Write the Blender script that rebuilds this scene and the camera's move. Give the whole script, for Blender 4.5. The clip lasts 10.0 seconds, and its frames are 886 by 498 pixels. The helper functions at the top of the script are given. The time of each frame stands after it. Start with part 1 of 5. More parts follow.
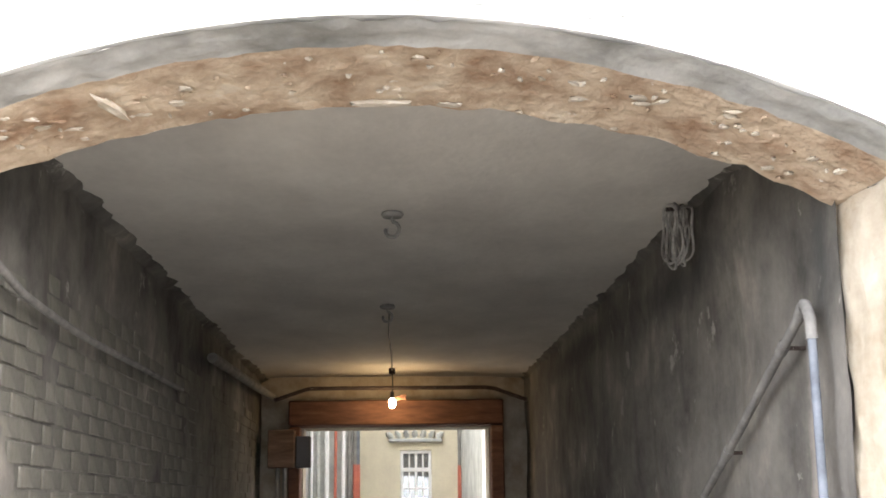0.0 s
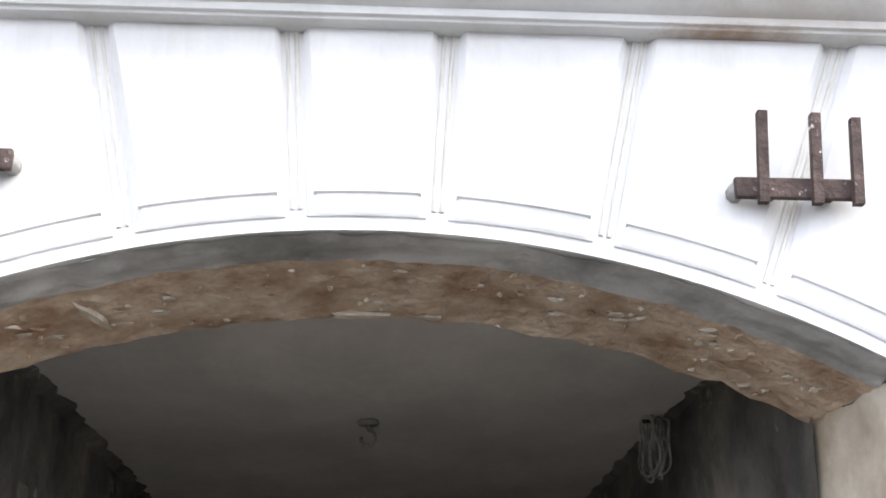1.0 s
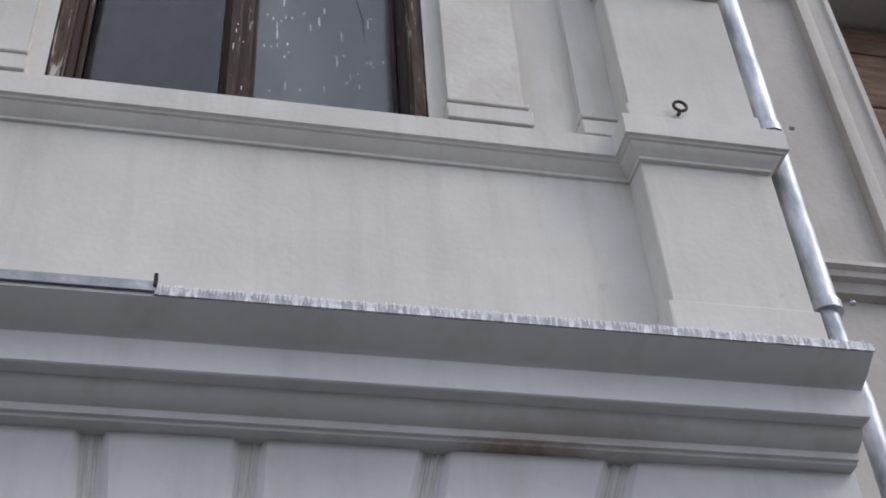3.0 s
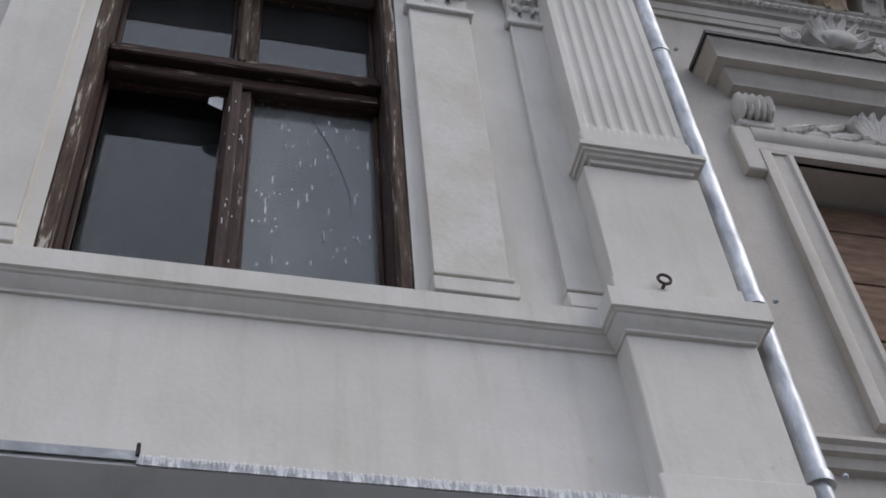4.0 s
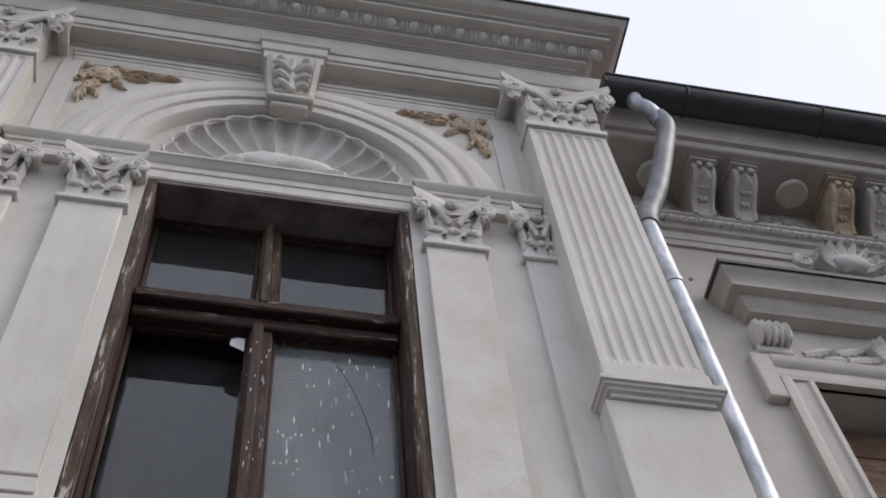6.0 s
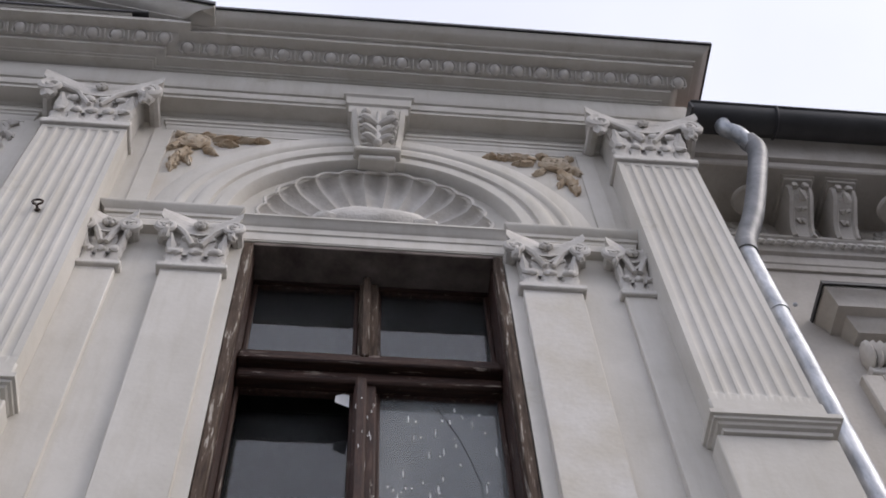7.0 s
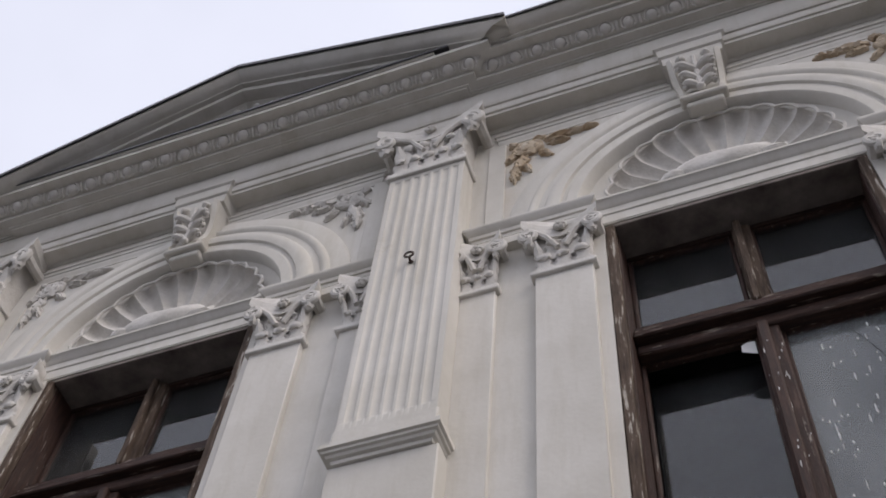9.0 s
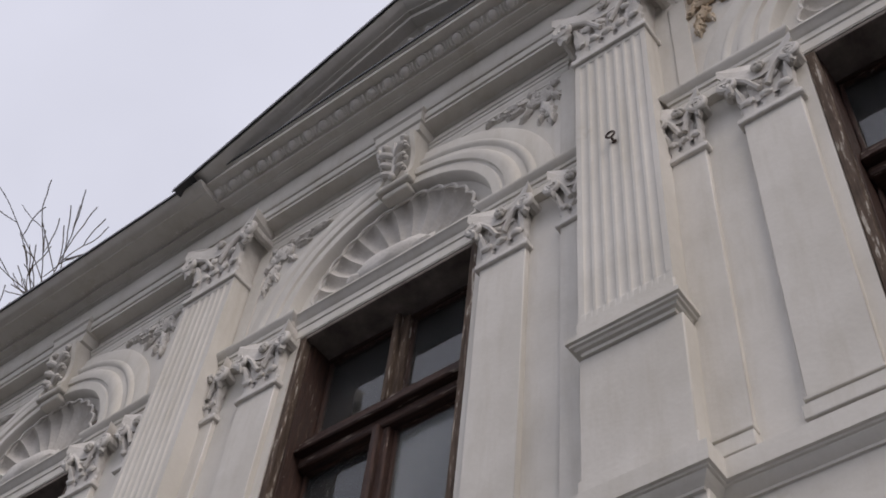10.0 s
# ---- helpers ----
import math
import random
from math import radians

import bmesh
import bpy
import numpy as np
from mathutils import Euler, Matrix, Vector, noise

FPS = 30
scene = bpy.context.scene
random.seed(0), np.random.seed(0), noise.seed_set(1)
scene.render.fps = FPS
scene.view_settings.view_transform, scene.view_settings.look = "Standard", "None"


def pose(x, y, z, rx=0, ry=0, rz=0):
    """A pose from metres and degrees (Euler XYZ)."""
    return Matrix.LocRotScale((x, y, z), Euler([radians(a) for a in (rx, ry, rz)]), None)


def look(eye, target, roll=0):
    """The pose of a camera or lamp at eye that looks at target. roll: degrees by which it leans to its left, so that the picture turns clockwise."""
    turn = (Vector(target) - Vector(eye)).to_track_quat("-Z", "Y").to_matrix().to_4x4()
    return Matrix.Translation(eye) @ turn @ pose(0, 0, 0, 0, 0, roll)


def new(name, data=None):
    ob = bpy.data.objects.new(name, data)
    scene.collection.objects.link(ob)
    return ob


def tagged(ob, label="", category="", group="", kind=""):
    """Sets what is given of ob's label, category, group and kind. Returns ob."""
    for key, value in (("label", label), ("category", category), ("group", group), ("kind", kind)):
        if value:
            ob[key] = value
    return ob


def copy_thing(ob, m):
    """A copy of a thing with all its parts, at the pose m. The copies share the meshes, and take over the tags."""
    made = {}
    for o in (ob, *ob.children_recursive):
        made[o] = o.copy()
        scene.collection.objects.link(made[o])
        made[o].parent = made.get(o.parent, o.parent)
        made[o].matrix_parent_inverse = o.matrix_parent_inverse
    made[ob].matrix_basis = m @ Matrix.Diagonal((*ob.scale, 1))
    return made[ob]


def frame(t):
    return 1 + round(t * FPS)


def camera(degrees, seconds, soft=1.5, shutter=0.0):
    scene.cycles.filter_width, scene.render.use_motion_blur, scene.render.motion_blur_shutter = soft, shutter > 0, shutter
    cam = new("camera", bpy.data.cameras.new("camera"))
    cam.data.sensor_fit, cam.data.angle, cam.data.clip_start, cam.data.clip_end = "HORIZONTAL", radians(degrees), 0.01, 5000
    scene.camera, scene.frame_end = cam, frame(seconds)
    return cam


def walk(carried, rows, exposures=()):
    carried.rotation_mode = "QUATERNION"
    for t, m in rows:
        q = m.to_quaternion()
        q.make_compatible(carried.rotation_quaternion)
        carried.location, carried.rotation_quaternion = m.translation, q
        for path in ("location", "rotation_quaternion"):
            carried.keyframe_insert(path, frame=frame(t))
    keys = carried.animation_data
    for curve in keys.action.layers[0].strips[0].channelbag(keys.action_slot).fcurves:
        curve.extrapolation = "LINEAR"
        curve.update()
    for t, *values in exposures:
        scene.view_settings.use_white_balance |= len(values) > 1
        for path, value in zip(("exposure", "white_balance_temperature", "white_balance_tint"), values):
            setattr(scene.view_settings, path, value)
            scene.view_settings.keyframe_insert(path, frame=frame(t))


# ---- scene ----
cam = camera(39.5, 10.0, soft=1.8)
PATH = [
    (0, look((-0.102, -2.818, 1.550), (0.063, 1.092, 2.378), -0.71)),
    (0.5, look((-0.136, -2.825, 1.548), (0.078, 0.996, 2.712), -0.27)),
    (1, look((-0.118, -2.847, 1.576), (0.127, 0.874, 3.023), -0.25)),
    (1.5, look((-0.089, -2.892, 1.603), (0.289, 0.705, 3.312), -0.93)),
    (2, look((-0.087, -2.916, 1.576), (0.511, 0.488, 3.590), -2.50)),
    (2.5, look((-0.075, -2.922, 1.527), (0.655, 0.255, 3.846), -3.84)),
    (4, look((-0.088, -2.871, 1.464), (0.663, -0.353, 4.480), -5.90)),
    (4.5, look((-0.084, -2.884, 1.464), (0.637, -0.541, 4.624), -6.36)),
    (5, look((-0.091, -2.896, 1.463), (0.608, -0.716, 4.743), -7.00)),
    (5.5, look((-0.105, -2.910, 1.472), (0.574, -0.869, 4.844), -7.85)),
    (7, look((-0.127, -2.961, 1.517), (0.176, -1.068, 5.027), -4.58)),
    (7.5, look((-0.122, -2.962, 1.529), (-0.065, -1.086, 5.061), -1.49)),
    (8, look((-0.092, -2.984, 1.535), (-0.326, -1.122, 5.068), 2.20)),
    (8.5, look((-0.065, -2.992, 1.522), (-0.616, -1.157, 5.034), 5.28)),
    (9, look((-0.049, -3.002, 1.506), (-0.946, -1.185, 4.955), 7.23)),
    (9.5, look((-0.026, -2.964, 1.511), (-1.297, -1.203, 4.869), 8.05)),
    (10, look((-0.030, -2.956, 1.513), (-1.662, -1.240, 4.737), 7.82)),
]
EXPOSURES = [(0.0, 4.0, 7000, 9), (0.5, 3.55, 6850, 9), (1.0, 2.5, 6600, 10), (1.5, 1.6, 6400, 12), (2.0, 0.95, 6400, 12), (2.5, 0.65, 6320, 12), (4.0, 0.34, 6350, 11), (4.5, 0.24, 6400, 11), (5.5, 0.46, 6550, 12), (7.0, 0.54, 6650, 14), (8.0, 0.57, 6700, 14), (9.0, 0.42, 6750, 14), (10.0, 0.16, 6850, 15)]
walk(cam, PATH, EXPOSURES)

# ---- daylight: bright overcast sky ----
world = bpy.data.worlds.new("overcast_sky")
scene.world = world
world.use_nodes = True
wn, wl = world.node_tree.nodes, world.node_tree.links
sky = wn.new("ShaderNodeTexSky")
sky.sky_type = "NISHITA"
sky.sun_disc = False
sky.sun_elevation = radians(41)
sky.sun_rotation = radians(119)
sky.dust_density = 6.0
sky.air_density = 1.2
cloud = wn.new("ShaderNodeTexNoise")
cloud.inputs["Scale"].default_value = 2.2
cloud.inputs["Detail"].default_value = 5
ramp = wn.new("ShaderNodeMapRange")
ramp.inputs["From Min"].default_value = 0.3
ramp.inputs["From Max"].default_value = 0.75
ramp.inputs["To Min"].default_value = 7.0
ramp.inputs["To Max"].default_value = 8.5
tint = wn.new("ShaderNodeMix")
tint.data_type = "RGBA"
tint.blend_type = "MULTIPLY"
tint.inputs["Factor"].default_value = 1.0
tint.inputs[7].default_value = (0.88, 0.94, 1.10, 1)
veil = wn.new("ShaderNodeMix")
veil.data_type = "RGBA"
veil.inputs["Factor"].default_value = 0.85
back = wn["Background"]
back.inputs["Strength"].default_value = 0.1
wl.new(cloud.outputs["Fac"], ramp.inputs["Value"])
wl.new(ramp.outputs["Result"], tint.inputs[6])
wl.new(sky.outputs["Color"], veil.inputs[6])
wl.new(tint.outputs[2], veil.inputs[7])
wl.new(veil.outputs[2], back.inputs["Color"])

sun = new("sun", bpy.data.lights.new("sun", "SUN"))
sun.data.energy = 0.85
sun.data.angle = radians(25)
sun.data.color = (1.0, 0.97, 0.93)
sun.matrix_world = look((9, -5, 9), (0, 0, 0))


# ---- materials ----
def material(name):
    m = bpy.data.materials.new(name)
    m.use_nodes = True
    return m, m.node_tree.nodes, m.node_tree.links, m.node_tree.nodes["Principled BSDF"]


def surface(name, base, dark, light=None, scale=3.0, grain=60.0, rough=0.8, metal=0.0, bump=0.15, bump_scale=None, stretch=(1, 1, 1), spec=0.3,
            fleck=None, fleck_amount=0.6, fleck_scale=12.0, vary=0.0, streak=0.0, grain_mix=0.25):
    """A worn surface: a base colour, broad darker stains, fine grain and relief, and flecks of another colour."""
    m, n, l, p = material(name)
    p.inputs["Roughness"].default_value = rough
    p.inputs["Metallic"].default_value = metal
    p.inputs["Specular IOR Level"].default_value = spec
    tc = n.new("ShaderNodeTexCoord")
    mp = n.new("ShaderNodeMapping")
    mp.inputs["Scale"].default_value = stretch
    l.new(tc.outputs["Object"], mp.inputs["Vector"])
    a = n.new("ShaderNodeTexNoise")
    a.inputs["Scale"].default_value = scale
    a.inputs["Detail"].default_value = 7
    a.inputs["Roughness"].default_value = 0.62
    b = n.new("ShaderNodeTexNoise")
    b.inputs["Scale"].default_value = grain
    b.inputs["Detail"].default_value = 4
    l.new(mp.outputs["Vector"], a.inputs["Vector"])
    l.new(mp.outputs["Vector"], b.inputs["Vector"])
    r = n.new("ShaderNodeValToRGB")
    r.color_ramp.elements[0].position = 0.32
    r.color_ramp.elements[0].color = (*dark, 1)
    r.color_ramp.elements[1].position = 0.6
    r.color_ramp.elements[1].color = (*base, 1)
    if light:
        e = r.color_ramp.elements.new(0.75)
        e.color = (*light, 1)
    l.new(a.outputs["Fac"], r.inputs["Fac"])
    mix = n.new("ShaderNodeMix")
    mix.data_type = "RGBA"
    mix.blend_type = "MULTIPLY"
    mix.inputs["Factor"].default_value = grain_mix
    l.new(r.outputs["Color"], mix.inputs[6])
    l.new(b.outputs["Color"], mix.inputs[7])
    gain = n.new("ShaderNodeMapRange")
    gain.inputs["To Min"].default_value = 0.7
    gain.inputs["To Max"].default_value = 1.3
    l.new(b.outputs["Fac"], gain.inputs["Value"])
    l.new(gain.outputs["Result"], mix.inputs[7])
    out = mix.outputs[2]
    if fleck:
        f = n.new("ShaderNodeTexNoise")
        f.inputs["Scale"].default_value = fleck_scale
        f.inputs["Detail"].default_value = 6
        f.inputs["Roughness"].default_value = 0.7
        l.new(mp.outputs["Vector"], f.inputs["Vector"])
        g = n.new("ShaderNodeMapRange")
        g.inputs["From Min"].default_value = fleck_amount
        g.inputs["From Max"].default_value = fleck_amount + 0.05
        l.new(f.outputs["Fac"], g.inputs["Value"])
        fm = n.new("ShaderNodeMix")
        fm.data_type = "RGBA"
        fm.inputs[7].default_value = (*fleck, 1)
        l.new(g.outputs["Result"], fm.inputs["Factor"])
        l.new(out, fm.inputs[6])
        out = fm.outputs[2]
    if streak:
        sm = n.new("ShaderNodeMapping")
        sm.inputs["Scale"].default_value = (3.5, 3.5, 0.45)
        l.new(tc.outputs["Object"], sm.inputs["Vector"])
        sn = n.new("ShaderNodeTexNoise")
        sn.inputs["Scale"].default_value = 1.6
        sn.inputs["Detail"].default_value = 8
        sn.inputs["Roughness"].default_value = 0.7
        l.new(sm.outputs["Vector"], sn.inputs["Vector"])
        sr = n.new("ShaderNodeMapRange")
        sr.inputs["From Min"].default_value = 0.5
        sr.inputs["From Max"].default_value = 0.72
        sr.inputs["To Max"].default_value = streak
        l.new(sn.outputs["Fac"], sr.inputs["Value"])
        st = n.new("ShaderNodeMix")
        st.data_type = "RGBA"
        st.inputs[7].default_value = (dark[0] * 0.72, dark[1] * 0.68, dark[2] * 0.58, 1)
        l.new(sr.outputs["Result"], st.inputs["Factor"])
        l.new(out, st.inputs[6])
        out = st.outputs[2]
    if vary:
        oi = n.new("ShaderNodeObjectInfo")
        vr = n.new("ShaderNodeMapRange")
        vr.inputs["To Min"].default_value = 1 - vary
        vr.inputs["To Max"].default_value = 1 + vary
        l.new(oi.outputs["Random"], vr.inputs["Value"])
        vm = n.new("ShaderNodeMix")
        vm.data_type = "RGBA"
        vm.blend_type = "MULTIPLY"
        vm.inputs["Factor"].default_value = 1
        l.new(out, vm.inputs[6])
        l.new(vr.outputs["Result"], vm.inputs[7])
        out = vm.outputs[2]
    l.new(out, p.inputs["Base Color"])
    if bump:
        c = n.new("ShaderNodeTexNoise")
        c.inputs["Scale"].default_value = bump_scale or grain
        c.inputs["Detail"].default_value = 6
        l.new(mp.outputs["Vector"], c.inputs["Vector"])
        bp = n.new("ShaderNodeBump")
        bp.inputs["Strength"].default_value = bump
        bp.inputs["Distance"].default_value = 0.02
        l.new(c.outputs["Fac"], bp.inputs["Height"])
        l.new(bp.outputs["Normal"], p.inputs["Normal"])
    return m


STUCCO = surface("white_stucco", (0.665, 0.64, 0.595), (0.565, 0.54, 0.49), (0.705, 0.68, 0.635), streak=0.35, scale=1.3, grain=45, grain_mix=0.1, rough=0.85, bump=0.06, fleck=(0.56, 0.53, 0.47), fleck_amount=0.66, fleck_scale=2.2)
STUCCO_LOW = surface("grey_white_stucco", (0.67, 0.66, 0.64), (0.57, 0.565, 0.55), (0.71, 0.705, 0.69), streak=0.35, scale=1.6, grain=40, grain_mix=0.1, rough=0.85, bump=0.05)
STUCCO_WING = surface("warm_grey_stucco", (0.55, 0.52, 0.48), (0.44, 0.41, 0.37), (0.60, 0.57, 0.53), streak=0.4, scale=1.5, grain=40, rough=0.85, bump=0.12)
STUCCO_OCHRE = surface("damp_stained_stucco", (0.66, 0.635, 0.595), (0.57, 0.53, 0.455), (0.69, 0.67, 0.635), scale=2.4, grain=45, rough=0.85, bump=0.1, fleck=(0.60, 0.565, 0.49), fleck_amount=0.60, fleck_scale=1.7)
STUCCO_JOINT = surface("dusty_joint_stucco", (0.56, 0.545, 0.50), (0.44, 0.42, 0.37), scale=5, grain=40, rough=0.9, bump=0.15)
ORNAMENT = surface("moulded_plaster", (0.66, 0.635, 0.60), (0.53, 0.505, 0.465), (0.70, 0.68, 0.645), scale=6, grain=50, rough=0.85, bump=0.2)
OCHRE = surface("ochre_stained_plaster", (0.57, 0.48, 0.37), (0.40, 0.29, 0.185), (0.62, 0.57, 0.50), scale=9, grain=50, rough=0.9, bump=0.3)
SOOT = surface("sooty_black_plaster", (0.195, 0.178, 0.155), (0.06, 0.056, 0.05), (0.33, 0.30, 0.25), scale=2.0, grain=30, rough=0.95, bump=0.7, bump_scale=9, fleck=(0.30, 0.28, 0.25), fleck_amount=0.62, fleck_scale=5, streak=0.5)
BLOCK = surface("grey_washed_brick", (0.19, 0.178, 0.148), (0.10, 0.094, 0.078), (0.27, 0.25, 0.205), scale=3, grain=35, rough=0.95, bump=0.9, bump_scale=16, vary=0.14, streak=0.4)
CEILING = surface("grey_plaster_ceiling", (0.63, 0.59, 0.53), (0.50, 0.465, 0.42), (0.70, 0.66, 0.60), scale=1.8, grain=30, rough=0.9, bump=0.15, stretch=(1, 0.6, 1))
EARTH = surface("bare_brown_masonry", (0.56, 0.445, 0.325), (0.30, 0.19, 0.12), (0.68, 0.60, 0.48), scale=7, grain=45, rough=0.95, bump=1.0, bump_scale=22, fleck=(0.70, 0.65, 0.57), fleck_amount=0.655, fleck_scale=13)
CHIP = surface("pale_plaster_crumb", (0.58, 0.51, 0.42), (0.44, 0.37, 0.28), scale=14, grain=60, rough=0.9, bump=0.3)
CREAM = surface("rough_cream_plaster", (0.46, 0.40, 0.315), (0.29, 0.23, 0.16), (0.55, 0.50, 0.43), scale=5, grain=30, rough=0.95, bump=0.7, bump_scale=14)
# darker brown plaster for the soffits of the window heads
SOFFIT = surface("dark_brown_plaster", (0.235, 0.20, 0.18), (0.11, 0.09, 0.08), (0.31, 0.275, 0.25), scale=5, grain=35, rough=0.95, bump=0.4, bump_scale=14)
GREYRIM = surface("grey_cement_render", (0.30, 0.29, 0.27), (0.15, 0.145, 0.135), (0.40, 0.39, 0.37), scale=5, grain=35, rough=0.95, bump=0.5, bump_scale=14)
RIM = surface("smudged_pale_render", (0.47, 0.455, 0.42), (0.17, 0.165, 0.15), (0.56, 0.55, 0.515), scale=3.2, grain=35, rough=0.95, bump=0.4, bump_scale=18)
ZINC = surface("galvanised_steel", (0.56, 0.58, 0.61), (0.27, 0.29, 0.32), (0.74, 0.75, 0.77), scale=16, grain=70, rough=0.5, metal=0.7, bump=0.25, bump_scale=25, stretch=(1, 1, 0.35))
SHEET = surface("weathered_zinc_sheet", (0.36, 0.37, 0.38), (0.24, 0.25, 0.26), (0.55, 0.55, 0.55), scale=12, grain=60, rough=0.5, metal=0.5, bump=0.1)
FLAKY = surface("flaking_white_sheet", (0.50, 0.51, 0.53), (0.34, 0.35, 0.37), (0.66, 0.67, 0.68), scale=9, grain=60, rough=0.6, metal=0.2, bump=0.2, stretch=(9, 2, 1.2), fleck=(0.78, 0.78, 0.78), fleck_amount=0.5, fleck_scale=7)
DULL = surface("dull_grey_metal", (0.25, 0.255, 0.265), (0.16, 0.165, 0.175), (0.34, 0.345, 0.35), scale=9, grain=60, rough=0.5, metal=0.35, bump=0.1)
GUTTER = surface("dark_painted_metal", (0.065, 0.065, 0.068), (0.045, 0.045, 0.048), scale=4, grain=60, rough=0.45, bump=0.05)
RUST = surface("rusty_iron", (0.085, 0.06, 0.052), (0.035, 0.026, 0.023), (0.16, 0.125, 0.11), scale=18, grain=80, rough=0.85, metal=0.2, bump=0.4, fleck=(0.50, 0.47, 0.44), fleck_amount=0.62, fleck_scale=20)
WOOD = surface("weathered_brown_wood", (0.055, 0.026, 0.018), (0.025, 0.013, 0.01), (0.10, 0.06, 0.045), scale=7, grain=60, rough=0.6, bump=0.35, bump_scale=30, stretch=(8, 8, 0.9), fleck=(0.33, 0.29, 0.25), fleck_amount=0.625, fleck_scale=6)
WOOD_BARE = surface("peeling_wood_trim", (0.125, 0.088, 0.064), (0.04, 0.025, 0.018), (0.30, 0.24, 0.18), scale=6, grain=60, rough=0.8, bump=0.5, bump_scale=30, stretch=(8, 8, 0.8), fleck=(0.52, 0.48, 0.42), fleck_amount=0.575, fleck_scale=6)
WOOD_H = surface("weathered_brown_rail", (0.055, 0.027, 0.019), (0.022, 0.012, 0.01), (0.11, 0.065, 0.048), scale=7, grain=60, rough=0.65, bump=0.4, bump_scale=30, stretch=(0.8, 8, 8), fleck=(0.36, 0.31, 0.26), fleck_amount=0.605, fleck_scale=6)
BOARD = surface("brown_boards", (0.20, 0.125, 0.085), (0.10, 0.06, 0.04), (0.30, 0.2, 0.14), scale=4, grain=40, rough=0.8, bump=0.3, stretch=(1, 4, 6))
BEAM = surface("red_brown_beam", (0.16, 0.075, 0.045), (0.08, 0.035, 0.022), (0.23, 0.13, 0.085), scale=4, grain=40, rough=0.8, bump=0.3, stretch=(1, 6, 5))
SPLASH = surface("white_paint_drops", (0.75, 0.75, 0.74), (0.65, 0.65, 0.64), scale=8, rough=0.6, bump=0)
# the gloom of unlit rooms is put into this dark colour
ROOM = surface("room_gloom_tone", (0.10, 0.10, 0.10), (0.07, 0.07, 0.07), scale=2, rough=0.95, bump=0.05)
PALE = surface("pale_dusty_curtain", (0.44, 0.47, 0.48), (0.36, 0.39, 0.40), scale=2, grain=20, rough=0.9, bump=0.1, stretch=(3, 3, 0.4))
PIPE_OLD = surface("dusty_grey_pipe", (0.22, 0.208, 0.19), (0.13, 0.122, 0.113), (0.30, 0.285, 0.265), scale=10, grain=50, rough=0.8, bump=0.3)
PIPE_BLUE = surface("pale_blue_grey_pipe", (0.16, 0.172, 0.195), (0.08, 0.085, 0.095), (0.20, 0.205, 0.215), scale=10, grain=50, rough=0.9, bump=0.2)
CABLE = surface("pale_cable", (0.44, 0.42, 0.385), (0.2, 0.19, 0.175), scale=20, rough=0.7, bump=0.1)
BLACK = surface("black_rubber", (0.02, 0.02, 0.02), (0.012, 0.012, 0.012), scale=20, rough=0.6, bump=0)
YARD = surface("cream_yard_render", (0.62, 0.56, 0.42), (0.52, 0.46, 0.35), (0.68, 0.63, 0.51), scale=2, grain=30, rough=0.9, bump=0.1)
YARD_GREY = surface("grey_yard_render", (0.50, 0.50, 0.47), (0.32, 0.32, 0.30), (0.60, 0.60, 0.57), scale=4, grain=30, rough=0.9, bump=0.2)
WHITE = surface("white_paint", (0.78, 0.78, 0.77), (0.70, 0.70, 0.69), scale=5, rough=0.5, bump=0.03)
RED = surface("red_oxide_paint", (0.48, 0.14, 0.09), (0.36, 0.10, 0.07), scale=6, rough=0.6, bump=0.05)
BARK = surface("grey_brown_bark", (0.10, 0.085, 0.07), (0.055, 0.045, 0.04), scale=12, rough=0.95, bump=0.5)
ASPHALT = surface("asphalt", (0.055, 0.055, 0.055), (0.04, 0.04, 0.04), (0.075, 0.074, 0.072), scale=3, grain=120, rough=0.9, bump=0.4)
PAVING = surface("grey_paving", (0.115, 0.112, 0.107), (0.08, 0.078, 0.075), scale=4, grain=60, rough=0.9, bump=0.3)
TILE = surface("brown_roof_tile", (0.16, 0.075, 0.05), (0.10, 0.05, 0.035), scale=6, rough=0.85, bump=0.3)


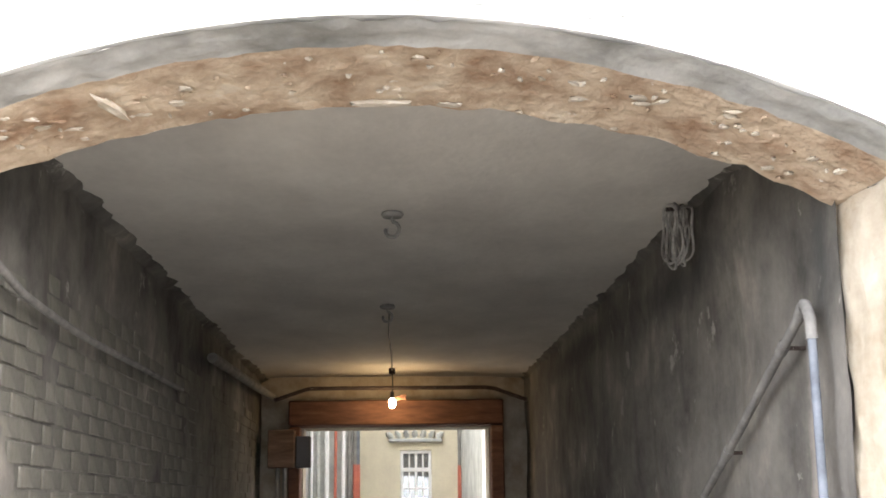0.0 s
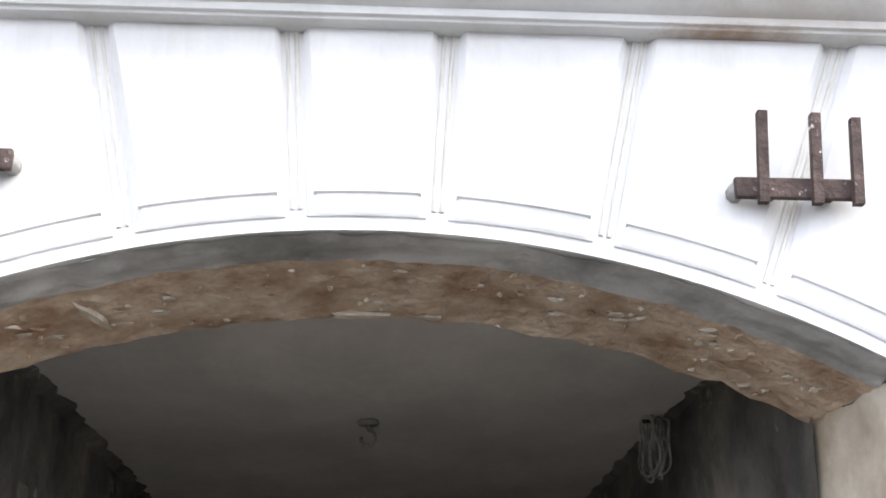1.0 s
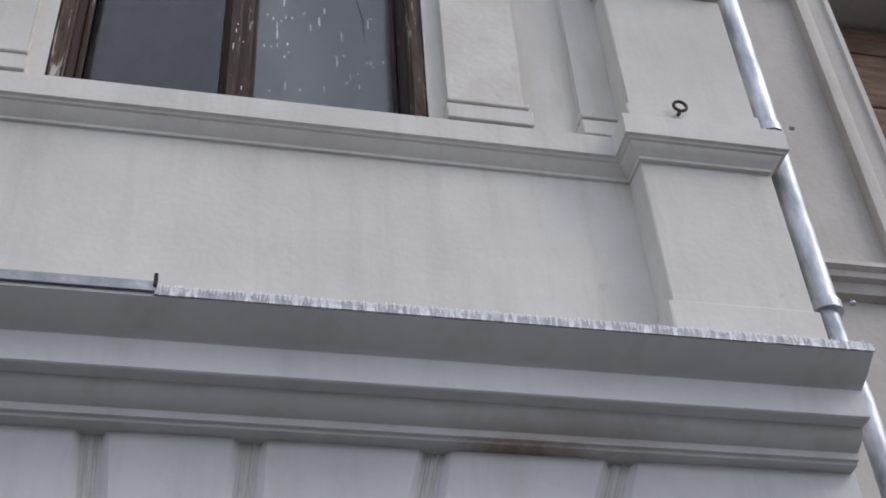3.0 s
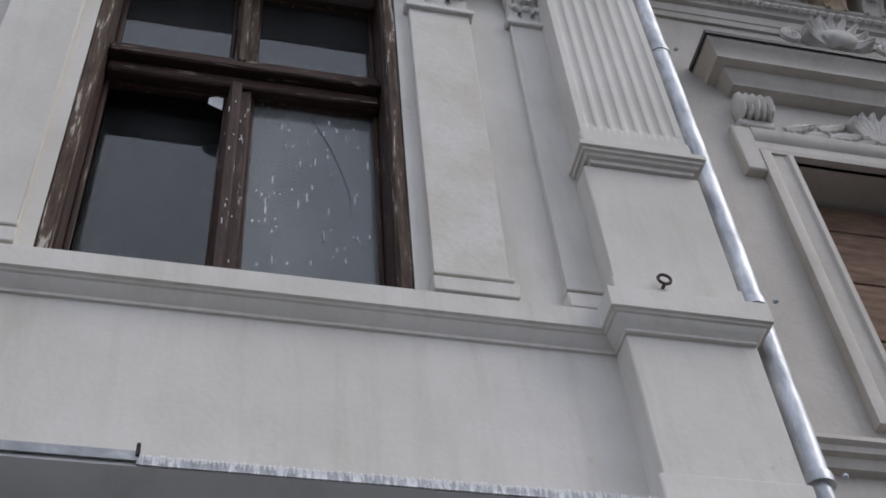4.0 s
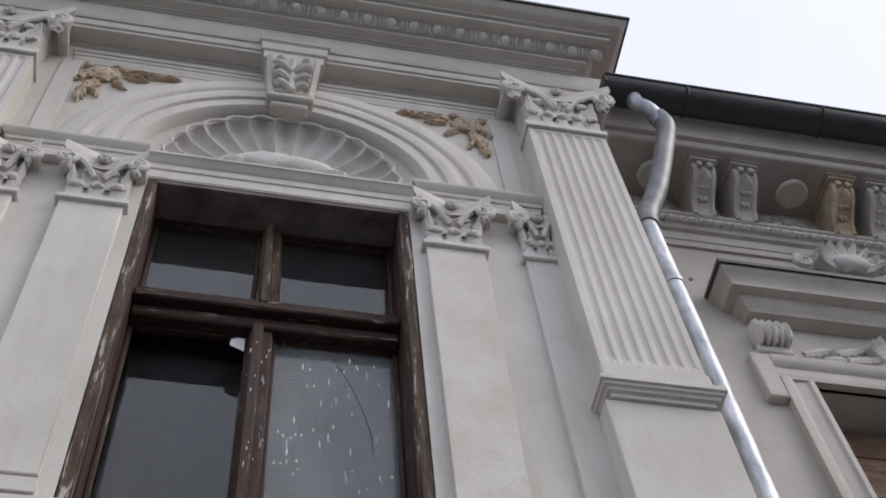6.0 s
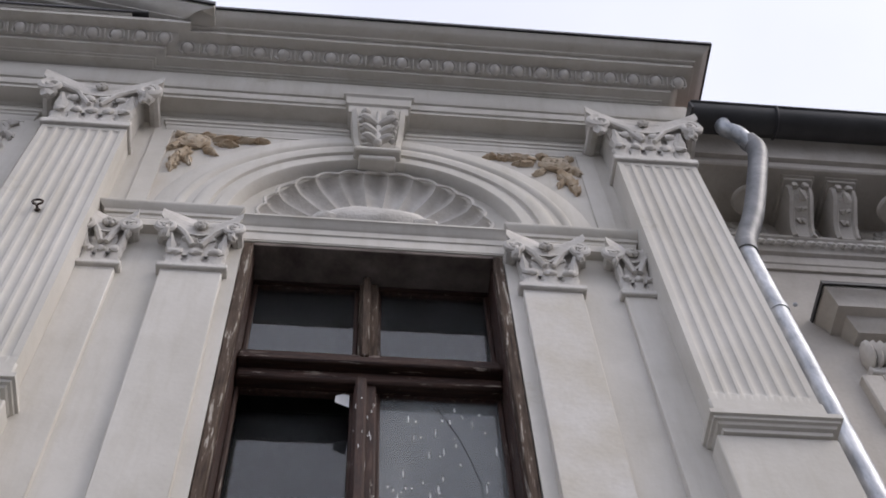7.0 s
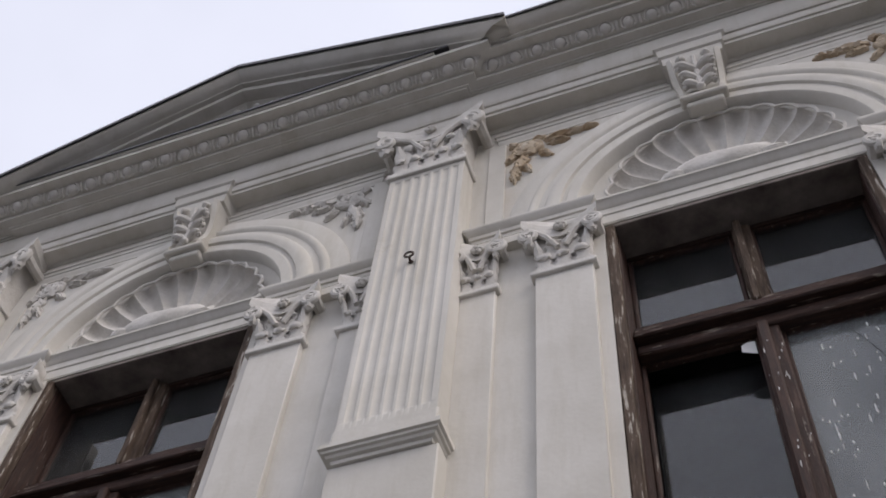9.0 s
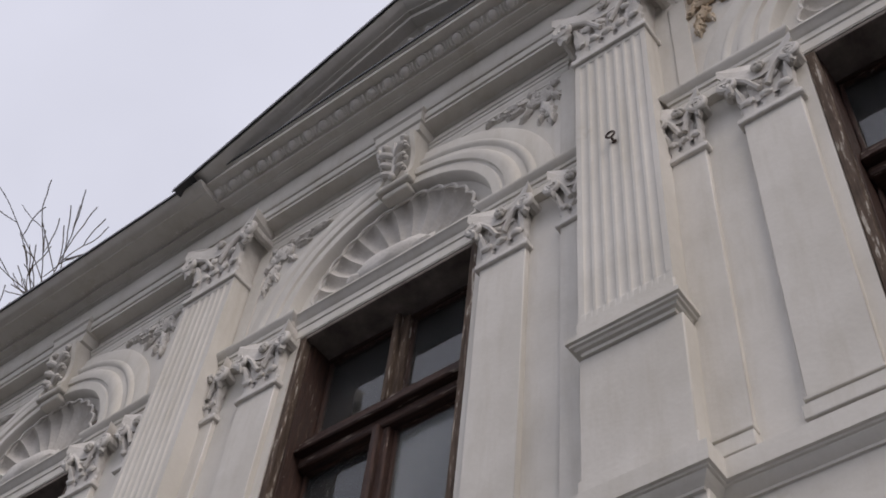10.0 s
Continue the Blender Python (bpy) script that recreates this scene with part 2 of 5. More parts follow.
def stain(m, colour, x, z, rx, rz, strength, along=False):
    """A damp stain or other patch of colour of its own shape on a wall, round (x, z)."""
    n, l = m.node_tree.nodes, m.node_tree.links
    p = n["Principled BSDF"]
    was = p.inputs["Base Color"].links[0].from_socket
    tc = n.new("ShaderNodeTexCoord")
    mp = n.new("ShaderNodeMapping")
    mp.inputs["Location"].default_value = (0, -x / rx, -z / rz) if along else (-x / rx, 0, -z / rz)
    mp.inputs["Scale"].default_value = (0, 1 / rx, 1 / rz) if along else (1 / rx, 0, 1 / rz)
    ln_ = n.new("ShaderNodeVectorMath")
    ln_.operation = "LENGTH"
    nz = n.new("ShaderNodeTexNoise")
    nz.inputs["Scale"].default_value = 9
    nz.inputs["Detail"].default_value = 7
    nz.inputs["Roughness"].default_value = 0.7
    ad = n.new("ShaderNodeMath")
    ad.operation = "MULTIPLY_ADD"
    ad.inputs[1].default_value = 1.3
    mr = n.new("ShaderNodeMapRange")
    mr.inputs["From Min"].default_value = 1.55
    mr.inputs["From Max"].default_value = 0.85
    mr.inputs["To Max"].default_value = strength
    mx = n.new("ShaderNodeMix")
    mx.data_type = "RGBA"
    mx.inputs[7].default_value = (*colour, 1)
    l.new(tc.outputs["Object"], mp.inputs["Vector"])
    l.new(tc.outputs["Object"], nz.inputs["Vector"])
    l.new(mp.outputs["Vector"], ln_.inputs[0])
    l.new(nz.outputs["Fac"], ad.inputs[0])
    l.new(ln_.outputs["Value"], ad.inputs[2])
    l.new(ad.outputs["Value"], mr.inputs["Value"])
    l.new(mr.outputs["Result"], mx.inputs["Factor"])
    l.new(was, mx.inputs[6])
    l.new(mx.outputs[2], p.inputs["Base Color"])


def wall_patch(m, colour, y, z, ry, rz, strength):
    """A patch on a wall of the passage, round (y, z)."""
    stain(m, colour, y, z, ry, rz, strength, True)


STUCCO_STRING = STUCCO_LOW.copy()
stain(STUCCO_STRING, (0.22, 0.12, 0.05), 0.82, 3.255, 0.26, 0.028, 0.85)
stain(STUCCO_STRING, (0.40, 0.34, 0.27), 0.95, 3.29, 0.5, 0.05, 0.5)
# right passage wall: darker bands along the top, paler patches lower down
PASSAGE_RIGHT = SOOT.copy()
wall_patch(PASSAGE_RIGHT, (0.34, 0.30, 0.26), 0.66, 1.55, 0.09, 0.6, 0.8)
wall_patch(PASSAGE_RIGHT, (0.05, 0.05, 0.048), 2.2, 2.45, 1.6, 0.16, 0.75)
wall_patch(PASSAGE_RIGHT, (0.05, 0.05, 0.048), 5.0, 2.52, 2.2, 0.14, 0.75)
wall_patch(PASSAGE_RIGHT, (0.055, 0.055, 0.052), 0.5, 2.25, 0.13, 0.28, 0.8)
wall_patch(PASSAGE_RIGHT, (0.26, 0.24, 0.21), 2.0, 1.7, 0.9, 0.3, 0.5)
wall_patch(BLOCK, (0.30, 0.275, 0.235), 1.2, 1.6, 0.8, 0.4, 0.4)
STUCCO_WALL = STUCCO.copy()
for sx, sz, sw, sh, ss in ((0.55, 3.70, 0.55, 0.06, 0.5), (1.05, 3.64, 0.35, 0.07, 0.5), (-0.4, 3.66, 0.5, 0.05, 0.35)):
    stain(STUCCO_WALL, (0.36, 0.345, 0.31), sx, sz, sw, sh, ss)
for sx, sz, sw, sh, ss in ((-1.13, 8.12, 0.17, 0.34, 0.75), (1.10, 8.12, 0.15, 0.30, 0.6), (-1.2, 7.55, 0.10, 0.3, 0.35), (-0.95, 7.45, 0.14, 0.2, 0.3)):
    stain(STUCCO_WALL, (0.50, 0.40, 0.28), sx, sz, sw, sh, ss)


def glass_material(name, tint, haze):
    """Old window glass: a thin clear sheet that mirrors the sky by its angle, under a film of dust."""
    m, n, l, p = material(name)
    out = n["Material Output"]
    n.remove(p)
    clear = n.new("ShaderNodeBsdfTransparent")
    clear.inputs["Color"].default_value = (*tint, 1)
    gloss = n.new("ShaderNodeBsdfGlossy")
    gloss.inputs["Roughness"].default_value = 0.015
    fr = n.new("ShaderNodeFresnel")
    fr.inputs["IOR"].default_value = 1.72
    pane = n.new("ShaderNodeMixShader")
    l.new(fr.outputs["Fac"], pane.inputs["Fac"])
    l.new(clear.outputs["BSDF"], pane.inputs[1])
    l.new(gloss.outputs["BSDF"], pane.inputs[2])
    d = n.new("ShaderNodeBsdfDiffuse")
    d.inputs["Color"].default_value = (0.55, 0.57, 0.58, 1)
    tc = n.new("ShaderNodeTexCoord")
    mp = n.new("ShaderNodeMapping")
    mp.inputs["Scale"].default_value = (3, 3, 0.7)
    nz = n.new("ShaderNodeTexNoise")
    nz.inputs["Scale"].default_value = 3
    nz.inputs["Detail"].default_value = 6
    mr = n.new("ShaderNodeMapRange")
    mr.inputs["From Min"].default_value = 0.3
    mr.inputs["From Max"].default_value = 0.8
    mr.inputs["To Min"].default_value = haze * 0.6
    mr.inputs["To Max"].default_value = haze * 1.5
    mx = n.new("ShaderNodeMixShader")
    l.new(tc.outputs["Object"], mp.inputs["Vector"])
    l.new(mp.outputs["Vector"], nz.inputs["Vector"])
    l.new(nz.outputs["Fac"], mr.inputs["Value"])
    l.new(mr.outputs["Result"], mx.inputs["Fac"])
    l.new(pane.outputs["Shader"], mx.inputs[1])
    l.new(d.outputs["BSDF"], mx.inputs[2])
    l.new(mx.outputs["Shader"], out.inputs["Surface"])
    return m


GLASS = glass_material("old_window_glass", (0.9, 0.93, 0.94), 0.02)
GLASS_DUSTY = glass_material("dusty_window_glass", (0.9, 0.93, 0.94), 0.15)
lamp_mat, ln, ll, lp = material("lit_bulb")
lp.inputs["Emission Color"].default_value = (1.0, 0.72, 0.42, 1)
lp.inputs["Emission Strength"].default_value = 14


# ---- mesh building ----
class Build:
    """Collects vertices and faces of one mesh."""

    def __init__(self):
        self.v, self.f = [], []

    def add(self, verts, faces):
        k = len(self.v)
        self.v.extend(tuple(p) for p in verts)
        self.f.extend([tuple(i + k for i in f) for f in faces])
        return self

    def box(self, x0, x1, y0, y1, z0, z1, c=0.0):
        if c <= 0:
            vs = [(x, y, z) for x in (x0, x1) for y in (y0, y1) for z in (z0, z1)]
            return self.add(vs, [(0, 1, 3, 2), (4, 6, 7, 5), (0, 4, 5, 1), (2, 3, 7, 6), (0, 2, 6, 4), (1, 5, 7, 3)])
        lo, hi = (x0, y0, z0), (x1, y1, z1)
        vs, idx = [], {}
        for s in [(a, b, d) for a in (0, 1) for b in (0, 1) for d in (0, 1)]:
            for k in range(3):
                p = [0, 0, 0]
                for j in range(3):
                    edge = (lo, hi)[s[j]][j]
                    p[j] = edge if j == k else edge + (c if s[j] == 0 else -c)
                idx[s, k] = len(vs)
                vs.append(p)
        fs = []
        for k in range(3):
            i, j = (k + 1) % 3, (k + 2) % 3
            for side in (0, 1):
                ring = []
                for a, b in ((0, 0), (1, 0), (1, 1), (0, 1)):
                    s = [0, 0, 0]
                    s[k], s[i], s[j] = side, a, b
                    ring.append(idx[tuple(s), k])
                fs.append(ring if side else ring[::-1])
            for a in (0, 1):
                for b in (0, 1):
                    s0, s1 = [0, 0, 0], [0, 0, 0]
                    s0[i] = s1[i] = a
                    s0[j] = s1[j] = b
                    s1[k] = 1
                    fs.append([idx[tuple(s0), i], idx[tuple(s1), i], idx[tuple(s1), j], idx[tuple(s0), j]])
        for s in [(a, b, d) for a in (0, 1) for b in (0, 1) for d in (0, 1)]:
            fs.append([idx[s, 0], idx[s, 1], idx[s, 2]])
        return self.add(vs, fs)

    def sweep(self, profile, path):
        """A closed profile of (out, z) along a path of (x, y) on the wall, read with the street on its right hand; corners are mitred."""
        n = len(path)
        normals = []
        for a, b in zip(path, path[1:]):
            d = Vector((b[0] - a[0], b[1] - a[1])).normalized()
            normals.append(Vector((d.y, -d.x)))
        vs = []
        for i, p in enumerate(path):
            if i == 0:
                o = normals[0]
            elif i == n - 1:
                o = normals[-1]
            else:
                o = (normals[i - 1] + normals[i])
                o = o / max(0.2, o.dot(normals[i]))
            vs += [(p[0] + o.x * q[0], p[1] + o.y * q[0], q[1]) for q in profile]
        m = len(profile)
        fs = []
        for i in range(n - 1):
            for k in range(m):
                a, b = i * m + k, i * m + (k + 1) % m
                fs.append((a, b, b + m, a + m))
        fs += [tuple(range(m))[::-1], tuple(range((n - 1) * m, n * m))]
        return self.add(vs, fs)

    def arc(self, profile, cx, cz, a0, a1, steps):
        """A closed profile of (radius, y) turned about the y direction round (cx, cz)."""
        m, vs, fs = len(profile), [], []
        for i in range(steps + 1):
            a = a0 + (a1 - a0) * i / steps
            vs += [(cx + r * math.sin(a), y, cz + r * math.cos(a)) for r, y in profile]
        for i in range(steps):
            for k in range(m):
                a, b = i * m + k, i * m + (k + 1) % m
                fs.append((a, b, b + m, a + m))
        fs += [tuple(range(m))[::-1], tuple(range(steps * m, (steps + 1) * m))]
        return self.add(vs, fs)

    def prism(self, poly, y0, y1, inset=None, flat=None):
        """A polygon of (x, z) between two depths; with an inset polygon the street side is chamfered."""
        front = inset or poly
        m = len(poly)
        vs = [(x, y1, z) for x, z in poly] + [(x, flat if flat is not None else y0, z) for x, z in poly] + [(x, y0, z) for x, z in front]
        fs = [tuple(range(m))]
        for r in (0, 1):
            for k in range(m):
                a, b = r * m + k, r * m + (k + 1) % m
                fs.append((a, a + m, b + m, b))
        fs.append(tuple(range(2 * m, 3 * m))[::-1])
        return self.add(vs, fs)

    def tube(self, points, radius, sides=10):
        pts = [Vector(p) for p in points]
        n = len(pts)
        rad = radius if isinstance(radius, (list, tuple)) else [radius] * n
        vs, fs, up = [], [], None
        for i, p in enumerate(pts):
            d = (pts[min(i + 1, n - 1)] - pts[max(i - 1, 0)]).normalized()
            if up is None:
                up = d.cross(Vector((0.3, 0.9, 0.2))).normalized()
            up = (up - d * up.dot(d)).normalized()
            side = d.cross(up)
            for k in range(sides):
                a = 2 * math.pi * k / sides
                vs.append(p + rad[i] * (math.cos(a) * up + math.sin(a) * side))
        for i in range(n - 1):
            for k in range(sides):
                a, b = i * sides + k, i * sides + (k + 1) % sides
                fs.append((a, b, b + sides, a + sides))
        fs += [tuple(range(sides))[::-1], tuple(range((n - 1) * sides, n * sides))]
        return self.add(vs, fs)

    def blob(self, c, r, rough=0.0, rings=6, segs=9, turn=None):
        """A rounded lump, with an uneven skin."""
        vs, fs = [], []
        turn = turn or Matrix.Identity(3)
        for i in range(rings + 1):
            t = math.pi * i / rings
            for k in range(segs):
                a = 2 * math.pi * k / segs
                q = Vector((math.sin(t) * math.cos(a), math.sin(t) * math.sin(a), math.cos(t)))
                s = 1 + rough * noise.noise(q * 2.3 + Vector(c) * 17)
                q = turn @ Vector((q.x * r[0] * s, q.y * r[1] * s, q.z * r[2] * s))
                vs.append((c[0] + q.x, c[1] + q.y, c[2] + q.z))
        for i in range(rings):
            for k in range(segs):
                a, b = i * segs + k, i * segs + (k + 1) % segs
                fs.append((a, b, b + segs, a + segs))
        return self.add(vs, fs)

    def leaf(self, base, angle, length, width, height, curl=0.0, lobes=3, n=12, m=8):
        """An acanthus-like leaf lying on a face that looks to -y; angle is turned from straight up."""
        bx, by, bz = base
        ux, uz = math.sin(angle), math.cos(angle)
        vs, fs = [], []
        for i in range(n + 1):
            t = i / n
            w = width * (math.sin(math.pi * min(1, 0.18 + 0.82 * t)) ** 0.7) * (1 + 0.22 * math.cos(2 * math.pi * lobes * t)) * 0.5
            for k in range(m + 1):
                u = 2 * k / m - 1
                h = height * (0.25 + 0.75 * t) * max(0.0, 1 - u * u) ** 0.5 * (0.75 + 0.25 * abs(math.cos(u * math.pi * 1.5))) + curl * t * t
                edge = abs(u) > 0.999 or i == n
                out = 0.0 if edge else h
                s, q = t * length, u * w
                vs.append((bx + ux * s + uz * q, by - out, bz + uz * s - ux * q))
        for i in range(n):
            for k in range(m):
                a = i * (m + 1) + k
                fs.append((a, a + 1, a + m + 2, a + m + 1))
        return self.add(vs, fs)

    def mesh(self, name, mat, sharp=38):
        me = bpy.data.meshes.new(name)
        me.from_pydata(self.v, [], self.f)
        bm = bmesh.new()
        bm.from_mesh(me)
        bmesh.ops.recalc_face_normals(bm, faces=bm.faces)
        bm.to_mesh(me)
        bm.free()
        me.materials.append(mat)
        me.shade_smooth()
        me.set_sharp_from_angle(angle=radians(sharp))
        return me


def part(name, build, mat, parent=None, label="", at=None):
    ob = new(name, build if isinstance(build, bpy.types.Mesh) else build.mesh(name, mat))
    if at:
        ob.location = at
    if parent:
        ob.parent = parent
    if label:
        ob["label"] = label
    return ob


def structure(name, build, mat, label, category):
    return tagged(part(name, build, mat), label, category, kind="structure")


def thing(name, at, label, category, group=""):
    ob = new(name)
    ob.empty_display_size = 0.1
    ob.location = at
    return tagged(ob, label, category, group)


# ---- ground ----
structure("ground", Build().box(-400, 400, -400, 400, -0.5, -0.15), ASPHALT, "dark grey asphalt street reaching to the horizon", "street")
structure("pavement", Build().box(-40, 40, -1.6, -0.05, -0.15, 0.0, 0.01), PAVING, "grey stone pavement with a low kerb beside the house", "pavement")

XC, ARCH_R, CROWN = -0.12, 2.75, 2.698
ARCH_CZ = CROWN - ARCH_R
WINDOWS = (0.0, -3.24, -6.48)
PILASTERS = (1.594, -1.62, -4.78, -8.0)
EAST, WEST = 1.85, -8.24


def arch_z(x, r=ARCH_R, crown=CROWN):
    return crown - r + math.sqrt(max(0.01, r * r - (x - XC) ** 2))


def strips(b, xs, lo, hi, y0, y1):
    for a, c in zip(xs, xs[1:]):
        vs = [(x, y, z) for x in (a, c) for y in (y0, y1) for z in (lo(x), hi(x))]
        b.add(vs, [(0, 1, 3, 2), (4, 6, 7, 5), (0, 4, 5, 1), (2, 3, 7, 6), (0, 2, 6, 4), (1, 5, 7, 3)])


def span(a, b, n):
    return [a + (b - a) * i / n for i in range(n + 1)]


# ---- street wall, ground floor, with the arched passage ----
JAMB_F, JAMB_I = 1.30, 1.215
b = Build()
b.box(WEST, XC - JAMB_F - 0.004, -0.05, 0.35, -0.15, 3.5)
b.box(XC + JAMB_F + 0.004, EAST, -0.05, 0.35, -0.15, 3.5)
strips(b, span(XC - JAMB_F - 0.004, XC + JAMB_F + 0.004, 56), lambda x: arch_z(x) + 0.012, lambda x: 3.5, -0.05, 0.35)
wall_low = structure("wall_street_lower", b, STUCCO_LOW, "grey-white stucco ground-floor wall with rusticated arch blocks", "wall")


# rough reveal of the arch: cement rim, bare brown masonry, cream jambs
def reveal_line(half, crown, n=60):
    pts = []
    for i in range(n + 1):
        x = XC - half + 2 * half * i / n
        pts.append((x, arch_z(x, ARCH_R, crown)))
    return pts


def reveal(name, y0, y1, t0, t1, mat, label, rough, jamb):
    outer, inner = reveal_line(JAMB_F, CROWN), reveal_line(JAMB_I, 2.622)
    if jamb:
        zl, zr = outer[0][1], outer[-1][1]
        outer = [(outer[-1][0], zr * i / 24) for i in range(25)] if jamb > 0 else [(outer[0][0], zl * i / 24) for i in range(25)]
        zi = inner[-1][1]
        inner = [((inner[-1] if jamb > 0 else inner[0])[0], zi * i / 24) for i in range(25)]
    m, vs, fs = 10, [], []
    for (xo, zo), (xi, zi) in zip(outer, inner):
        for k in range(m + 1):
            t = t0 + (t1 - t0) * k / m
            y = y0 + (y1 - y0) * k / m
            p = Vector((xo + (xi - xo) * t, y, zo + (zi - zo) * t))
            g = noise.fractal(p * 16, 0.7, 2, 4) * rough
            if jamb:
                p.x += g
            else:
                p.z += g
            if (0 < k < m) or (k == m and t1 == 1):
                p.y += noise.noise(p * 11) * rough * (2.6 if k == m else 0.8)
            vs.append(p)
    for i in range(len(outer) - 1):
        for k in range(m):
            a = i * (m + 1) + k
            fs.append((a, a + 1, a + m + 2, a + m + 1))
    return part(name, Build().add(vs, fs), mat, wall_low, label)


reveal("arch_rim", -0.052, 0.068, 0.0, 0.30, RIM, "rough grey cement rim under the arch", 0.010, 0)
reveal("arch_soffit", 0.068, 0.37, 0.30, 1.0, EARTH, "bare brown masonry soffit with chipped plaster", 0.010, 0)
reveal("jamb", -0.052, 0.37, 0.0, 1.0, CREAM, "rough cream plaster reveal", 0.014, 1)
reveal("jamb", -0.052, 0.37, 0.0, 1.0, CREAM, "rough cream plaster reveal", 0.014, -1)

rnd = random.Random(14)
for i in range(90):
    x, k = rnd.uniform(-1.2, 1.05), rnd.uniform(0.32, 0.97)
    y = 0.068 + (0.37 - 0.068) * (k - 0.3) / 0.7
    z = arch_z(x, ARCH_R, CROWN) * (1 - k) + arch_z(x, ARCH_R, 2.622) * k
    big = rnd.random() < 0.25
    part("plaster_chip", Build().blob((x, y, z - 0.004), (rnd.uniform(0.016, 0.035) if big else rnd.uniform(0.005, 0.014), rnd.uniform(0.006, 0.016), 0.005), 0.9, 5, 8, Matrix.Rotation(rnd.uniform(-0.6, 0.6), 3, "Z")), CHIP if rnd.random() < 0.6 else EARTH, wall_low)
part("plaster_chip", Build().blob((-0.81, 0.185, arch_z(-0.81) - 0.055), (0.014, 0.09, 0.012), 0.5, 6, 9, Matrix.Rotation(-0.3, 3, "Z")), CHIP, wall_low)
part("plaster_chip", Build().blob((-0.13, 0.345, 2.622), (0.085, 0.016, 0.012), 0.5, 6, 9), CHIP, wall_low)

# ---- passage ----
PX0, PX1, PZ, PY = -1.25, 1.085, 2.73, 8.25


def rough_wall(x, sign, y0, y1, z0, z1, depth, amount, ny=90, nz=34):
    vs, fs = [], []
    for i in range(ny + 1):
        for k in range(nz + 1):
            y, z = y0 + (y1 - y0) * i / ny, z0 + (z1 - z0) * k / nz
            g = noise.fractal(Vector((y * 2.2, z * 2.2, x)), 0.9, 2.1, 5) * amount
            vs.append((x + sign * g, y, z))
    for i in range(ny):
        for k in range(nz):
            a = i * (nz + 1) + k
            fs.append((a, a + 1, a + nz + 2, a + nz + 1))
    return Build().add(vs, fs).box(*sorted((x + sign * 0.03, x + sign * depth)), y0, y1, z0, z1)


structure("wall_passage_right", rough_wall(PX1, 1, 0.34, PY, -0.1, PZ + 0.02, 0.3, 0.022), PASSAGE_RIGHT, "uneven soot-blackened plaster wall of the passage", "wall")
wall_left = structure("wall_passage_left", rough_wall(PX0 - 0.016, -1, 0.34, PY, -0.1, PZ + 0.02, 0.3, 0.011), SOOT, "grey-washed brick wall with a dark upper edge", "wall")
vs, fs = [], []
for i in range(61):
    for k in range(17):
        y, x = 0.35 + (PY + 0.4 - 0.35) * i / 60, PX0 - 0.06 + (PX1 - PX0 + 0.12) * k / 16
        vs.append((x, y, PZ + 0.012 * noise.fractal(Vector((x * 1.4, y * 0.9, 4)), 0.9, 2, 4) - 0.03 * (abs(2 * k / 16 - 1) ** 6)))
for i in range(60):
    for k in range(16):
        a = i * 17 + k
        fs.append((a, a + 1, a + 18, a + 17))
structure("ceiling", Build().add(vs, fs).box(PX0 - 0.1, PX1 + 0.1, 0.35, PY + 0.4, PZ + 0.03, PZ + 0.3), CEILING, "grey smeared plaster ceiling of the passage", "ceiling")
structure("floor", Build().box(PX0 - 0.3, PX1 + 0.3, -0.05, 16, -0.15, 0.0), PAVING, "grey stone floor of the passage", "floor")

rnd = random.Random(31)
# ragged dark strips along the top of both passage walls
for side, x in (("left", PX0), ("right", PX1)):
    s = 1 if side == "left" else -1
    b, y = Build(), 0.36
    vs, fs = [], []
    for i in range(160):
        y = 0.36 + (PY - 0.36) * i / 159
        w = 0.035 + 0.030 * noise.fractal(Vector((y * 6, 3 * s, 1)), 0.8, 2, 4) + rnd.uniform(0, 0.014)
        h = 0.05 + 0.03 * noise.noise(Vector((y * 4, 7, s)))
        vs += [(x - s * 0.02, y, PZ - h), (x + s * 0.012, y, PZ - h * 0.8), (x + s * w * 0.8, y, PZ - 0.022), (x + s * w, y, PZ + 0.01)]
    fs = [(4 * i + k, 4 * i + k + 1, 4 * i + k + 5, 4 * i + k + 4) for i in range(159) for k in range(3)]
    structure("trim_" + side, Build().add(vs, fs), SOOT, "ragged dark plaster edge between wall and ceiling", "plaster edge")

# end of the passage
b = Build()
b.box(PX0 - 0.02, PX1 + 0.02, PY, PY + 0.35, 2.27, PZ)
wall_end = structure("wall_passage_end", b, CREAM, "cream plaster end wall with an opening to the yard", "wall")
part("pier", Build().box(PX0 - 0.02, -0.89, PY, PY + 0.35, 0, 2.268), CREAM, wall_end)
part("pier", Build().box(0.745, PX1 + 0.02, PY, PY + 0.35, 0, 2.268), CREAM, wall_end)

# ---- street wall, upper floor ----
LZ, SZ, LR = 7.14, 7.22, 0.762
b = Build()
edges = [WEST]
for c in sorted(WINDOWS):
    edges += [c - LR, c + LR]
edges.append(EAST)
for a, c in zip(edges[::2], edges[1::2]):
    b.box(a, c, 0.0, 0.45, 3.5, 9.0)
